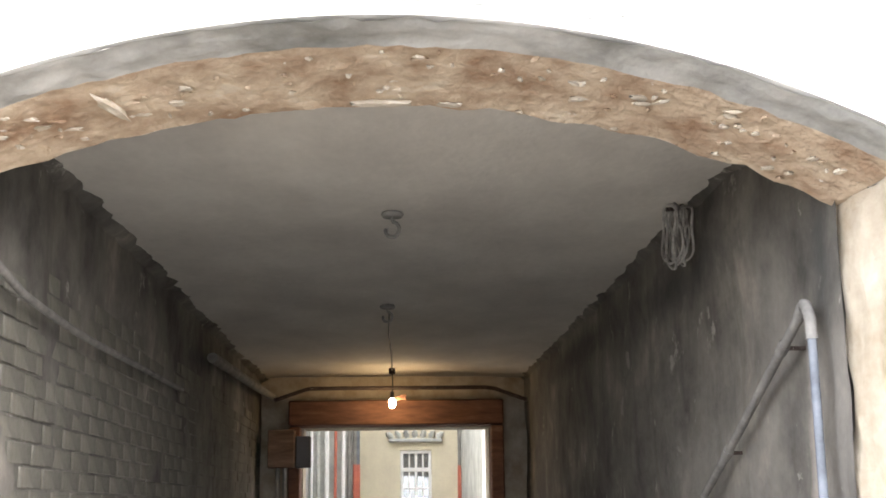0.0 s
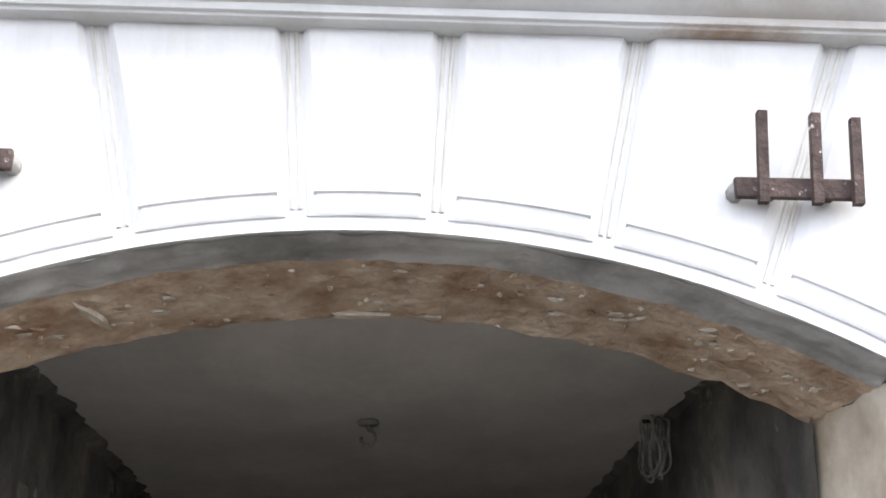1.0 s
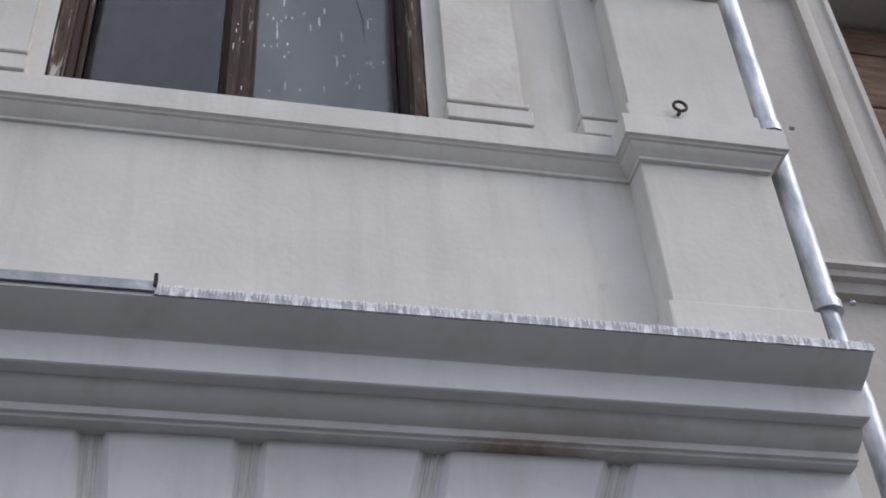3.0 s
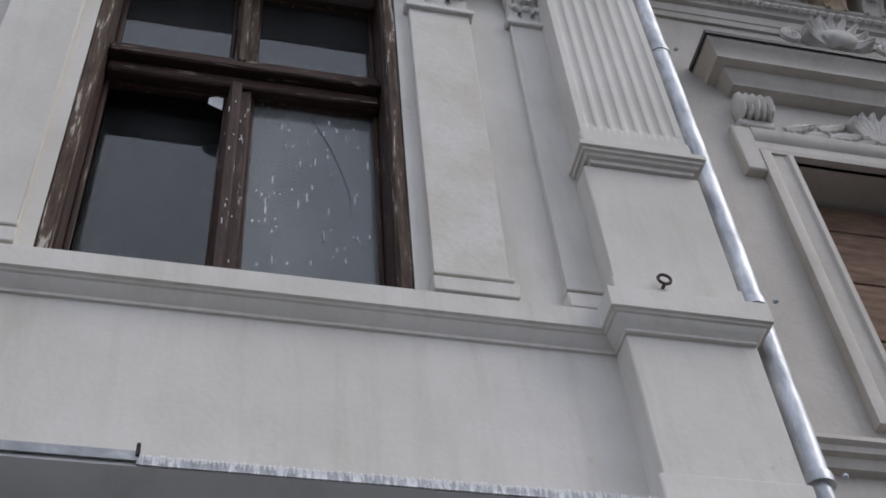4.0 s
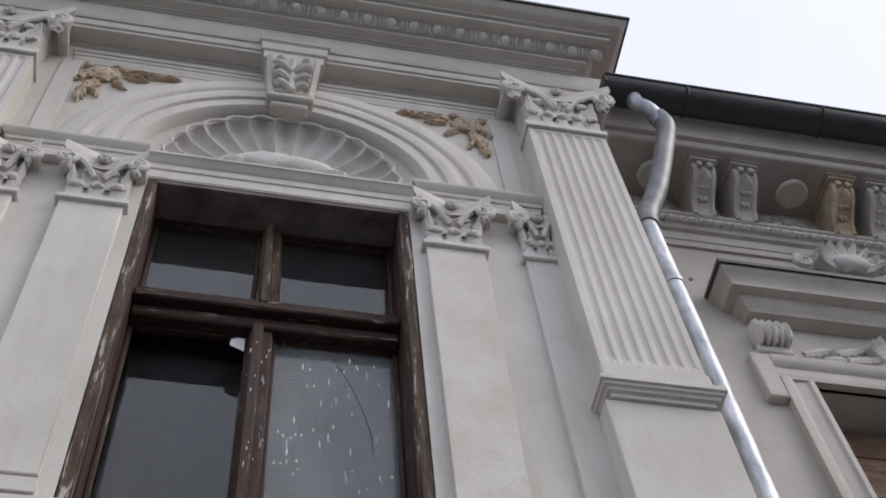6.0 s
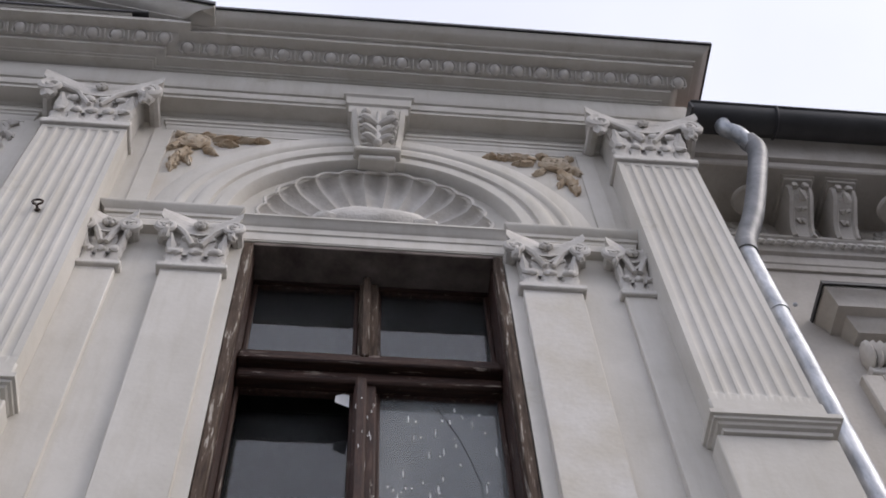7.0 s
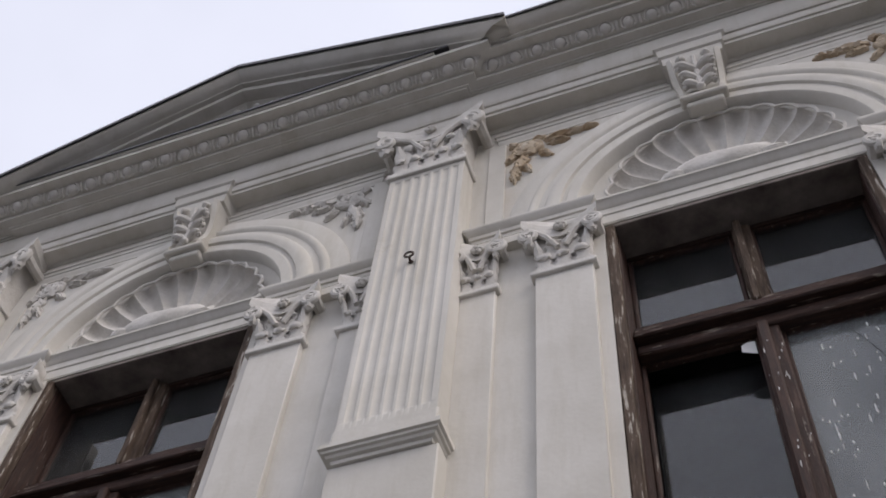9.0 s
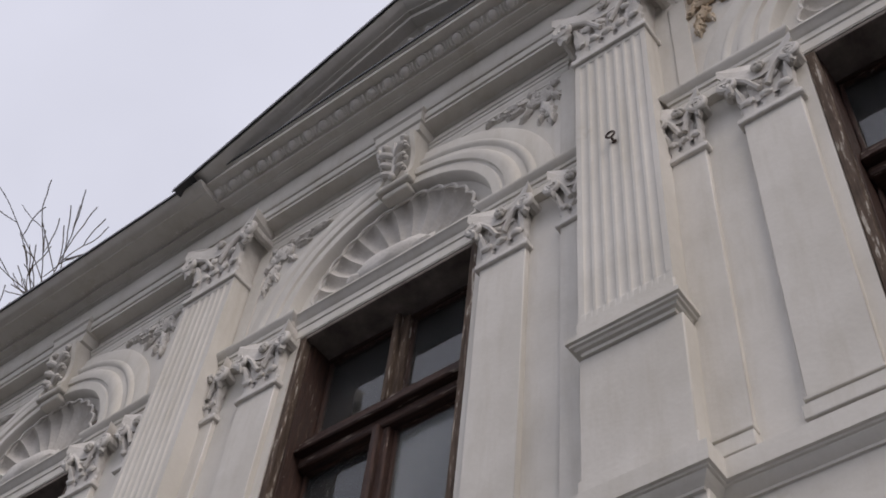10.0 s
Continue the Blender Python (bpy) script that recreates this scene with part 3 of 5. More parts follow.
for c in WINDOWS:
    b.box(c - LR, c + LR, 0.0, 0.45, 3.5, 4.60)
    b.box(c - LR, c - 0.652, 0.0, 0.45, 4.60, LZ)
    b.box(c + 0.652, c + LR, 0.0, 0.45, 4.60, LZ)
    b.box(c - 0.652, c + 0.652, 0.0, 0.45, 6.975, LZ)
    xs = [c - LR * math.cos(math.pi * i / 40) for i in range(41)]
    strips(b, xs, lambda x: LZ + math.sqrt(max(0, LR * LR - (x - c) ** 2)), lambda x: 9.0, 0.0, 0.45)
    b.box(c - LR, c + LR, 0.36, 0.45, LZ, 9.0)
structure("wall_street_upper", b, STUCCO_WALL, "white stucco upper-floor wall with window openings", "wall")
structure("wall_street_side", Build().box(EAST - 0.45, EAST - 0.002, 0.45, 9, -0.1, 9.0).box(WEST + 0.002, WEST + 0.45, 0.45, 9, -0.1, 9.0), STUCCO, "plain stucco side walls", "wall")
structure("wall_back", Build().box(WEST + 0.45, PX0 - 0.3, PY, PY + 0.35, 0, 9.0).box(PX1 + 0.3, EAST - 0.45, PY, PY + 0.35, 0, 9).box(PX0 - 0.3, PX1 + 0.3, PY, PY + 0.35, PZ + 0.3, 9), YARD, "plain back wall", "wall")

# ---- mouldings along the facade ----
STRING = [(-0.03, 3.505), (0.305, 3.512), (0.31, 3.487), (0.295, 3.478), (0.275, 3.466), (0.245, 3.45), (0.222, 3.44), (0.205, 3.434), (0.20, 3.43), (0.20, 3.342), (0.195, 3.338), (0.15, 3.338), (0.147, 3.331),
          (0.13, 3.31), (0.105, 3.296), (0.087, 3.290), (0.085, 3.269), (0.072, 3.267), (0.069, 3.260), (0.03, 3.258), (-0.03, 3.256)]
string = structure("string_course", Build().sweep(STRING, [(WEST, -0.05), (1.82, -0.05)]), STUCCO_STRING, "deep grey-white moulded string course above the arch", "cornice")
b = Build().sweep([(0.0, 3.512), (0.312, 3.514), (0.314, 3.500), (0.319, 3.500), (0.319, 3.530), (0.0, 3.585)], [(WEST, -0.05), (-0.195, -0.05)])
flashing = tagged(part("flashing", b, SHEET), "flaking galvanised sheet flashing on the string course", "flashing")
part("lip", Build().sweep([(0.0, 3.510), (0.309, 3.512), (0.311, 3.490), (0.316, 3.490), (0.316, 3.517), (0.0, 3.575)], [(-0.195, -0.05), (1.825, -0.05)]), FLAKY, flashing, "sheet edge with flaking white paint")
flakes, rnd = Build(), random.Random(21)
x = -0.19
while x < 1.80:
    w, h = rnd.uniform(0.003, 0.010), rnd.choice((0.004, 0.006, 0.008, 0.012)) * rnd.uniform(0.6, 1.2)
    y = -0.05 - 0.3175
    flakes.add([(x, y, 3.514), (x + w, y, 3.514), (x + w * 0.8, y + 0.001, 3.517 + h * 0.6), (x + w * 0.2, y + 0.001, 3.517 + h * 0.7)], [(0, 1, 2, 3)])
    flakes.add([(x, y - 0.001, 3.512), (x + w, y - 0.001, 3.512), (x + w * 0.7, y - 0.001, 3.512 - h * 1.4), (x + w * 0.3, y - 0.001, 3.512 - h * 1.6)], [(0, 1, 2, 3)])
    x += w * rnd.uniform(0.9, 2.6)
tagged(part("flake", flakes, SPLASH, flashing, "white flaking paint"), kind="stuff")
part("sheet_end", Build().box(-0.20, -0.19, -0.374, -0.345, 3.512, 3.555, 0.002), RUST, flashing)


def stepped(out, half, x0, x1):
    path = [(x0, 0.0)]
    for c in sorted(PILASTERS):
        for p in ((c - half, 0.0), (c - half, -out), (c + half, -out), (c + half, 0.0)):
            if x0 < p[0] < x1:
                path.append(p)
    path.append((x1, 0.0))
    return path


SILL = [(-0.02, 4.612), (0.06, 4.592), (0.07, 4.586), (0.07, 4.493), (0.058, 4.490), (0.055, 4.482), (0.046, 4.479), (0.044, 4.472), (0.03, 4.458), (0.018, 4.444), (0.013, 4.440), (0.011, 4.43), (-0.02, 4.428)]
structure("sill_course", Build().sweep(SILL, stepped(0.12, 0.232, WEST, EAST)), STUCCO, "white moulded sill course stepping round the pilasters", "moulding")

ARCHITRAVE = [(-0.02, 8.808), (0.160, 8.808), (0.160, 8.626), (0.153, 8.614), (0.149, 8.600), (0.136, 8.597), (0.138, 8.58), (0.136, 8.55), (0.131, 8.532), (0.119, 8.528), (0.117, 8.502), (0.02, 8.50), (0.006, 8.482), (-0.02, 8.48)]
structure("architrave", Build().sweep(ARCHITRAVE, [(WEST, 0.4), (WEST, 0.0), (1.80, 0.0), (1.80, 0.40)]), STUCCO, "white moulded architrave under the cornice", "moulding")
BED = [(-0.02, 8.972), (0.385, 8.972), (0.385, 8.929), (0.375, 8.926), (0.314, 8.926), (0.305, 8.918), (0.285, 8.888), (0.262, 8.868), (0.246, 8.862), (0.244, 8.832), (0.225, 8.828), (0.19, 8.822), (0.186, 8.813), (0.172, 8.812), (0.170, 8.803), (-0.02, 8.803)]
SIMA = [(-0.02, 9.05), (0.50, 9.047), (0.50, 9.033), (0.488, 9.022), (0.472, 9.004), (0.45, 8.992), (0.428, 8.986), (0.412, 8.982), (0.408, 8.971), (-0.02, 8.971)]
TOP_PATH = [(-7.75, 0.40), (-7.75, 0.0), (-4.60, 0.0), (-4.60, -0.055), (-1.57, -0.055), (-1.57, 0.0), (1.61, 0.0), (1.61, 0.40)]
cornice = structure("cornice", Build().sweep(BED, TOP_PATH), STUCCO, "white main cornice with egg-and-dart band", "cornice")
part("crown_moulding", Build().sweep(SIMA, [(-1.26, 0.0), (1.60, 0.0), (1.60, 0.40)]), STUCCO, cornice)
part("crown_moulding", Build().sweep(SIMA, [(-7.75, 0.40), (-7.75, 0.0), (-4.88, 0.0)]), STUCCO, cornice).location.z = -0.11
METAL_EDGE = [(0.0, 9.053), (0.508, 9.050), (0.508, 9.038), (0.516, 9.038), (0.516, 9.066), (0.0, 9.09)]
part("metal_edge", Build().sweep(METAL_EDGE, [(-1.055, 0.0), (1.60, 0.0), (1.60, 0.40)]), GUTTER, cornice, "dark sheet-metal edge")
part("metal_edge", Build().sweep(METAL_EDGE, [(-7.75, 0.40), (-7.75, 0.0), (-5.08, 0.0)]), GUTTER, cornice, "dark sheet-metal edge").location.z = -0.11

# pediment over the middle bay
GX0, GX1, GXA, GZ0, GZA = -5.10, -1.04, -3.07, 8.995, 9.725
b = Build().sweep([(-0.02, 9.0), (0.402, 8.995), (0.402, 8.982), (0.392, 8.973), (-0.02, 8.971)], [(-4.62, -0.055), (-1.55, -0.055)])
pediment = structure("pediment", b, STUCCO, "low white triangular pediment with raking cornices and dark metal edges", "pediment")
RAKE = [(0.0, 0.0), (0.585, 0.0), (0.585, -0.03), (0.572, -0.042), (0.552, -0.066), (0.52, -0.082), (0.495, -0.09), (0.492, -0.10), (0.0, -0.10)]
RAKE_BED = [(0.0, -0.10), (0.455, -0.10), (0.452, -0.15), (0.44, -0.153), (0.36, -0.156), (0.345, -0.18), (0.30, -0.215), (0.27, -0.225), (0.265, -0.25), (0.22, -0.256), (0.0, -0.256)]


def rake(profile, lift=0.0):
    """A profile of (out, drop) along both slopes of the pediment."""
    b = Build()
    for x0, x1 in ((GX1, GXA), (GX0, GXA)):
        m, vs = len(profile), []
        for x, z in ((x0, GZ0 + lift - (0.10 if x0 == GX0 else 0.0)), (x1, GZA + lift)):
            vs += [(x, -0.925 * o, z + d) for o, d in profile]
        fs = [(k, (k + 1) % m, (k + 1) % m + m, k + m) for k in range(m)] + [tuple(range(m)), tuple(range(m, 2 * m))]
        b.add(vs, fs)
    return b


def cut_below(ob, z):
    """Trims away what lies under a height."""
    bm = bmesh.new()
    bm.from_mesh(ob.data)
    cut = bmesh.ops.bisect_plane(bm, geom=bm.verts[:] + bm.edges[:] + bm.faces[:], plane_co=(0, 0, z), plane_no=(0, 0, 1), clear_inner=True)
    bmesh.ops.holes_fill(bm, edges=[e for e in cut["geom_cut"] if isinstance(e, bmesh.types.BMEdge)])
    bm.to_mesh(ob.data)
    bm.free()


cut_below(part("raking_cornice", rake(RAKE), STUCCO, pediment), 8.965)
cut_below(part("raking_bed", rake(RAKE_BED), STUCCO, pediment), 8.985)
part("metal_edge", rake([(0.0, 0.006), (0.597, 0.006), (0.597, -0.022), (0.606, -0.022), (0.606, 0.02), (0.0, 0.05)]), GUTTER, pediment, "dark sheet-metal edge")
part("tympanum", Build().prism([(GX0 + 0.3, 8.85), (GX1 - 0.3, 8.85), (GXA, 9.6)], -0.17, 0.2), STUCCO, pediment)
part("metal_edge", Build().sweep([(0.0, 9.003), (0.406, 8.998), (0.406, 8.984), (0.414, 8.984), (0.414, 9.008), (0.0, 9.04)], [(-4.70, -0.055), (-1.45, -0.055)]), GUTTER, pediment, "dark sheet-metal edge")
b = Build()
b.add([(WEST, 0.25, 9.03), (EAST, 0.25, 9.03), (EAST, 4.5, 10.6), (WEST, 4.5, 10.6), (EAST, 9.2, 9.03), (WEST, 9.2, 9.03)], [(0, 1, 2, 3), (3, 2, 4, 5)])
structure("roof", b, TILE, "low brown tiled roof behind the cornice", "roof")

# egg-and-dart band
egg = Build().blob((0, 0, 0), (0.037, 0.030, 0.040), rings=7, segs=10, turn=Matrix.Rotation(0.75, 3, "X")).mesh("egg", ORNAMENT)
dart = Build().blob((0, 0, 0), (0.009, 0.020, 0.040), rings=5, segs=6, turn=Matrix.Rotation(0.75, 3, "X")).mesh("dart", ORNAMENT)
husk = Build()
for s in (-1, 1):
    husk.tube([(s * (0.046 * math.cos(a) + 0.012 * (a < -0.4)), -0.012 + 0.026 * -math.sin(a), 0.036 * math.sin(a)) for a in [1.25 - 2.5 * i / 8 for i in range(9)]], 0.008, 6)
husk = husk.mesh("husk", ORNAMENT)
for a, c, y in ((-7.7, -4.72, 0.0), (-4.83, -1.34, -0.055), (-1.20, 1.905, 0.0)):
    n = round((c - a) / 0.146)
    for i in range(n + 1):
        x = a + (c - a) * i / n
        part("egg", egg, None, cornice, at=(x, y - 0.288, 8.892))
        part("husk", husk, None, cornice, at=(x, y - 0.282, 8.894))
        if i < n:
            part("dart", dart, None, cornice, at=(x + (c - a) / n / 2, y - 0.290, 8.890))

for x0 in (GX1, GX0):
    for i in range(12):
        t = 0.24 + 0.72 * i / 11
        part("egg", egg, None, pediment, at=(x0 + (GXA - x0) * t, -0.288, GZ0 + (GZA - GZ0) * t - 0.20))
# voussoirs: arch blocks with sunk joints
R0 = 2.797


def radial(a, r):
    return XC + r * math.sin(a), ARCH_CZ + r * math.cos(a)


def at_height(a, z):
    return XC + (z - ARCH_CZ) * math.tan(a), z


angles = [0.0615 + 0.148 * i for i in range(3)]
angles = [-a for a in angles[::-1]] + angles
spans = [(a, c) for a, c in zip([angles[0] - 0.148] + angles, angles + [angles[-1] + 0.148])]
for a0, a1 in spans:
    g = 0.0125
    lo, hi = a0 + g * 0.75, a1 - g * 0.75
    last = a1 > 0.45
    outer = [radial(lo + (hi - lo) * i / 6, R0) for i in range(7)] + [at_height(hi + g * 0.05, 3.262), at_height(lo - g * 0.05, 3.262)]
    inner = [radial(lo + 0.011 + (hi - lo - 0.022) * i / 6, R0 + 0.062) for i in range(7)] + [at_height(hi - 0.004, 3.259), at_height(lo + 0.004, 3.259)]
    if last:
        e0, e1 = at_height(hi + g * 0.05, 3.262), at_height(hi, 2.94)
        part("voussoir", Build().prism([e1, (EAST - 0.02, 2.94), (EAST - 0.02, 3.262), e0], -0.076, -0.04), STUCCO_LOW, wall_low)
        inner[6:8] = [radial(hi, R0 + 0.062), at_height(hi + g * 0.05, 3.259)]
    part("voussoir", Build().prism(outer, -0.076, -0.04, inner, -0.056), STUCCO_LOW, wall_low)
    part("ledge", Build().arc([(R0 + 0.002, -0.045), (R0 + 0.003, -0.058), (R0 + 0.010, -0.061), (R0 + 0.014, -0.058), (R0 + 0.05, -0.069), (R0 + 0.056, -0.079), (R0 + 0.064, -0.081), (R0 + 0.067, -0.07), (R0 + 0.06, -0.045)], XC, ARCH_CZ, lo + 0.006, hi - 0.006, 8), STUCCO_LOW, wall_low)
for a in angles:
    for d in (-0.0035, 0.0035):
        p, q = radial(a + d, R0 + 0.02), at_height(a + d, 3.262)
        part("joint_rib", Build().tube([(p[0], -0.052, p[1]), (q[0], -0.052, q[1])], 0.006, 6), STUCCO_JOINT, wall_low)
# sunk panel with a raised border beside the arch
x0, x1, z0, z1 = 1.42, 1.80, 1.4, 2.92
b = Build()
for c in ((x0, x1, z1 - 0.035, z1), (x0, x1, z0, z0 + 0.035), (x0, x0 + 0.035, z0, z1), (x1 - 0.035, x1, z0, z1)):
    b.box(c[0], c[1], -0.068, -0.045, c[2], c[3], 0.006)
b.box(x0 + 0.06, x1 - 0.06, -0.06, -0.045, z0 + 0.06, z1 - 0.06, 0.004)
part("panel", b, STUCCO_LOW, wall_low)


# ---- pilasters ----
def fluted(half, face, back, z0, z1, count):
    """A shaft with sunk flutes that end in rounded tops."""
    margin, pts = half * 0.10, []
    pitch = (2 * half - 2 * margin) / count
    sect = [(-half, 0.0)]
    for i in range(count):
        c = -half + margin + pitch * (i + 0.5)
        for k in range(9):
            a = math.pi * k / 8
            sect.append((c - pitch * 0.38 * math.cos(a), 0.48 * pitch * 0.38 * math.sin(a)))
    sect.append((half, 0.0))
    levels = [(z0, 0), (z0 + 0.05, 0), (z0 + 0.055, 0.55), (z0 + 0.075, 0.9), (z0 + 0.10, 1), (z1 - 0.09, 1), (z1 - 0.065, 0.9), (z1 - 0.045, 0.55), (z1 - 0.04, 0), (z1, 0)]
    b, vs, fs, m = Build(), [], [], len(sect)
    for z, d in levels:
        vs += [(x, face + q * d, z) for x, q in sect]
    for i in range(len(levels) - 1):
        fs += [(i * m + k, i * m + k + 1, (i + 1) * m + k + 1, (i + 1) * m + k) for k in range(m - 1)]
    b.add(vs, fs)
    for x in (-half, half):
        b.add([(x, face, z0), (x, back, z0), (x, back, z1), (x, face, z1)], [(0, 1, 2, 3)])
    return b


def volute(b, x, y, z, r, s, ry=0.0):
    pts = []
    for i in range(26):
        a = 0.5 * math.pi - s * i * 0.42
        q = r * (1 - i / 30)
        pts.append((x + q * math.cos(a), y - 0.010 - 0.012 * i / 26, z + q * math.sin(a)))
    b.tube(pts, [0.40 * r * (1 - i / 40) for i in range(26)], 7)
    b.blob((x, y - 0.012, z), (r * 0.22, 0.014, r * 0.22), rings=4, segs=7)


def capital(half, tip, face, front, z0, z1, full=True):
    """A Corinthian-like capital: astragal, leaves, corner scrolls and a concave abacus. half: of the shaft; tip: of the abacus corner."""
    b, h = Build(), z1 - z0
    b.box(-half - 0.022, half + 0.022, face - 0.022, 0.02, z0, z0 + 0.042 * (h / 0.5), 0.006)
    n = 8
    vs, fs = [], []
    for i in range(n + 1):
        t = i / n
        w, y, z = half * (0.97 + 0.10 * t ** 3), face + 0.012 - 0.05 * t ** 3, z0 + h * (0.06 + 0.74 * t)
        vs += [(-w, 0.02, z), (-w, y, z), (w, y, z), (w, 0.02, z)]
    for i in range(n):
        fs += [(4 * i + k, 4 * i + k + 1, 4 * i + k + 5, 4 * i + k + 4) for k in range(3)]
    b.add(vs, fs)
    # abacus, swept in to the middle
    m, vs, fs = 20, [], []
    for lev, (z, k) in enumerate(((z0 + 0.78 * h, 0.90), (z0 + 0.83 * h, 0.95), (z0 + 0.86 * h, 1.0), (z1, 1.0))):
        ring = []
        for i in range(m + 1):
            u = 2 * i / m - 1
            y = face - 0.03 + (front - face + 0.03) * abs(u) ** 1.7
            ring.append((u * tip * k, y * k + (1 - k) * face, z - 0.15 * h * (1 - u * u)))
        vs += [(-tip * k * 0.86, 0.02, z)] + ring + [(tip * k * 0.86, 0.02, z)]
    q = m + 3
    for lev in range(3):
        fs += [(lev * q + i, lev * q + i + 1, (lev + 1) * q + i + 1, (lev + 1) * q + i) for i in range(q - 1)]
    fs += [tuple(range(3 * q, 4 * q)), tuple(range(q))[::-1]]
    b.add(vs, fs)
    # leaves in two rows
    k = max(3, round(2 * half / 0.085))
    for i in range(k):
        x = -half + 2 * half * (i + 0.5) / k
        b.leaf((x, face + 0.010, z0 + 0.07 * h), 0.05 * (i - (k - 1) / 2), 0.30 * h, 1.95 * half / k, 0.018, 0.018)
        b.blob((x, face - 0.016, z0 + 0.31 * h), (0.78 * half / k, 0.018, 0.045 * h), 0.5, 6, 10)
    for i in range(k - 1):
        x = -half + 2 * half * (i + 1) / k
        b.leaf((x, face, z0 + 0.28 * h), 0.10 * (i - (k - 2) / 2), 0.36 * h, 1.95 * half / k, 0.02, 0.02)
        b.blob((x, face - 0.022, z0 + 0.55 * h), (0.80 * half / k, 0.020, 0.05 * h), 0.5, 6, 10)
    for s in (-1, 1):
        volute(b, s * tip * 0.80, face + 0.55 * (front - face), z0 + 0.69 * h, 0.11 * h, s)
        b.leaf((s * half * 0.72, face + 0.012, z0 + 0.10 * h), s * 0.12, 0.52 * h, 0.42 * half, 0.026, 0.05, 3)
        b.blob((s * tip * 0.80, face + 0.5 * (front - face), z0 + 0.60 * h), (0.13 * tip, 0.030, 0.09 * h), 0.6, 8, 12)
        b.tube([(s * half * 0.15, face - 0.025, z0 + 0.42 * h), (s * half * 0.5, face - 0.04, z0 + 0.62 * h), (s * tip * 0.70, face + 0.6 * (front - face), z0 + 0.78 * h)], 0.016, 6)
        b.tube([(s * tip * 0.9, 0.02, z0 + 0.70 * h), (s * tip * 0.88, face * 0.7, z0 + 0.72 * h), (s * tip * 0.86, front * 0.9, z0 + 0.76 * h)], 0.034, 8)
    # rosette
    for i in range(6):
        a = i * math.pi / 3
        b.blob((0.020 * math.cos(a), face - 0.048, z0 + 0.78 * h + 0.020 * math.sin(a)), (0.018, 0.016, 0.018), 0.3, 5, 8)
    b.blob((0, face - 0.058, z0 + 0.78 * h), (0.014, 0.014, 0.014), 0, 5, 8)
    return b


def pilaster(at):
    ob = thing("pilaster", at, "white fluted stucco pilaster with leafy scrolled capital on a pedestal", "pilaster", "pilasters of the street front")
    part("lower_pedestal", Build().box(-0.235, 0.25, -0.115, 0.02, 3.5, 4.46, 0.006).box(-0.25, 0.262, -0.127, 0.02, 3.5, 3.82, 0.006), STUCCO, ob)
    part("pedestal", Build().box(-0.245, 0.245, -0.135, 0.02, 4.60, 5.37, 0.006).box(-0.252, 0.252, -0.142, 0.02, 4.60, 4.70, 0.005), STUCCO, ob)
    cap = [(-0.1, 5.46), (0.045, 5.46), (0.062, 5.452), (0.062, 5.425), (0.05, 5.42), (0.048, 5.408), (0.036, 5.404), (0.03, 5.392), (0.015, 5.385), (0.012, 5.368), (-0.1, 5.362)]
    part("pedestal_cap", Build().sweep(cap, [(-0.208, 0.02), (-0.208, -0.138), (0.208, -0.138), (0.208, 0.02)]), STUCCO, ob)
    part("base_block", Build().box(-0.24, 0.24, -0.165, 0.02, 5.45, 5.575, 0.008), STUCCO, ob)
    part("shaft", fluted(0.23, -0.155, 0.02, 5.57, 7.90, 7), STUCCO, ob)
    part("capital", capital(0.225, 0.345, -0.155, -0.236, 7.895, 8.515), ORNAMENT, ob, "moulded leafy capital with corner scrolls")
    return ob


first = pilaster((PILASTERS[0], 0, 0))
for c in PILASTERS[1:]:
    copy_thing(first, pose(c, 0, 0))


# ---- window surrounds ----
def small_pilaster(at, half, face, narrow):
    ob = thing("small_pilaster", at, "slim plain white pilaster with small leafy capital beside a window" if not narrow else "narrow half-pilaster with leafy capital between window and large pilaster", "pilaster", "window pilasters")
    part("base", Build().box(-half - 0.012, half + 0.012, face - 0.035, 0.02, 4.60, 4.672, 0.004).box(-half - 0.002, half + 0.002, face - 0.012, 0.02, 4.672, 4.70, 0.004).box(-half - 0.006, half + 0.006, face - 0.022, 0.02, 4.70, 4.722, 0.004), STUCCO, ob)
    part("shaft", Build().box(-half, half, face, 0.02, 4.70, 6.60, 0.004), STUCCO, ob)
    part("capital", capital(half, half * 1.38 if not narrow else half * 1.4, face, face - 0.075, 6.58, 7.05), ORNAMENT, ob, "moulded leafy capital")
    return ob


inner_p = small_pilaster((0.857, 0, 0), 0.144, -0.038, False)
outer_p = small_pilaster((1.30, 0, 0), 0.092, -0.03, True)
for c in WINDOWS:
    for s in (-1, 1):
        if (c, s) != (0.0, 1):
            copy_thing(inner_p, pose(c + s * 0.857, 0, 0))
            copy_thing(outer_p, pose(c + s * 1.30, 0, 0))

stained = next(o for o in inner_p.children if o.name.startswith("shaft"))
stained.data = stained.data.copy()
stained.data.materials[0] = STUCCO_OCHRE
inner_p["label"] = "slim white pilaster with yellowish damp stains beside the cracked window"

BLOCK_PROFILE = [(-0.02, 7.185), (0.088, 7.18), (0.09, 7.165), (0.085, 7.155), (0.07, 7.135), (0.058, 7.125), (0.055, 7.10), (0.045, 7.095), (0.042, 7.07), (0.03, 7.065), (0.028, 7.035), (-0.02, 7.035)]
LINTEL_PROFILE = [(-0.02, 7.175), (0.055, 7.17), (0.055, 7.155), (0.04, 7.145), (0.03, 7.115), (0.016, 7.105), (0.014, 7.06), (0.006, 7.055), (0.004, 6.985), (-0.02, 6.98)]


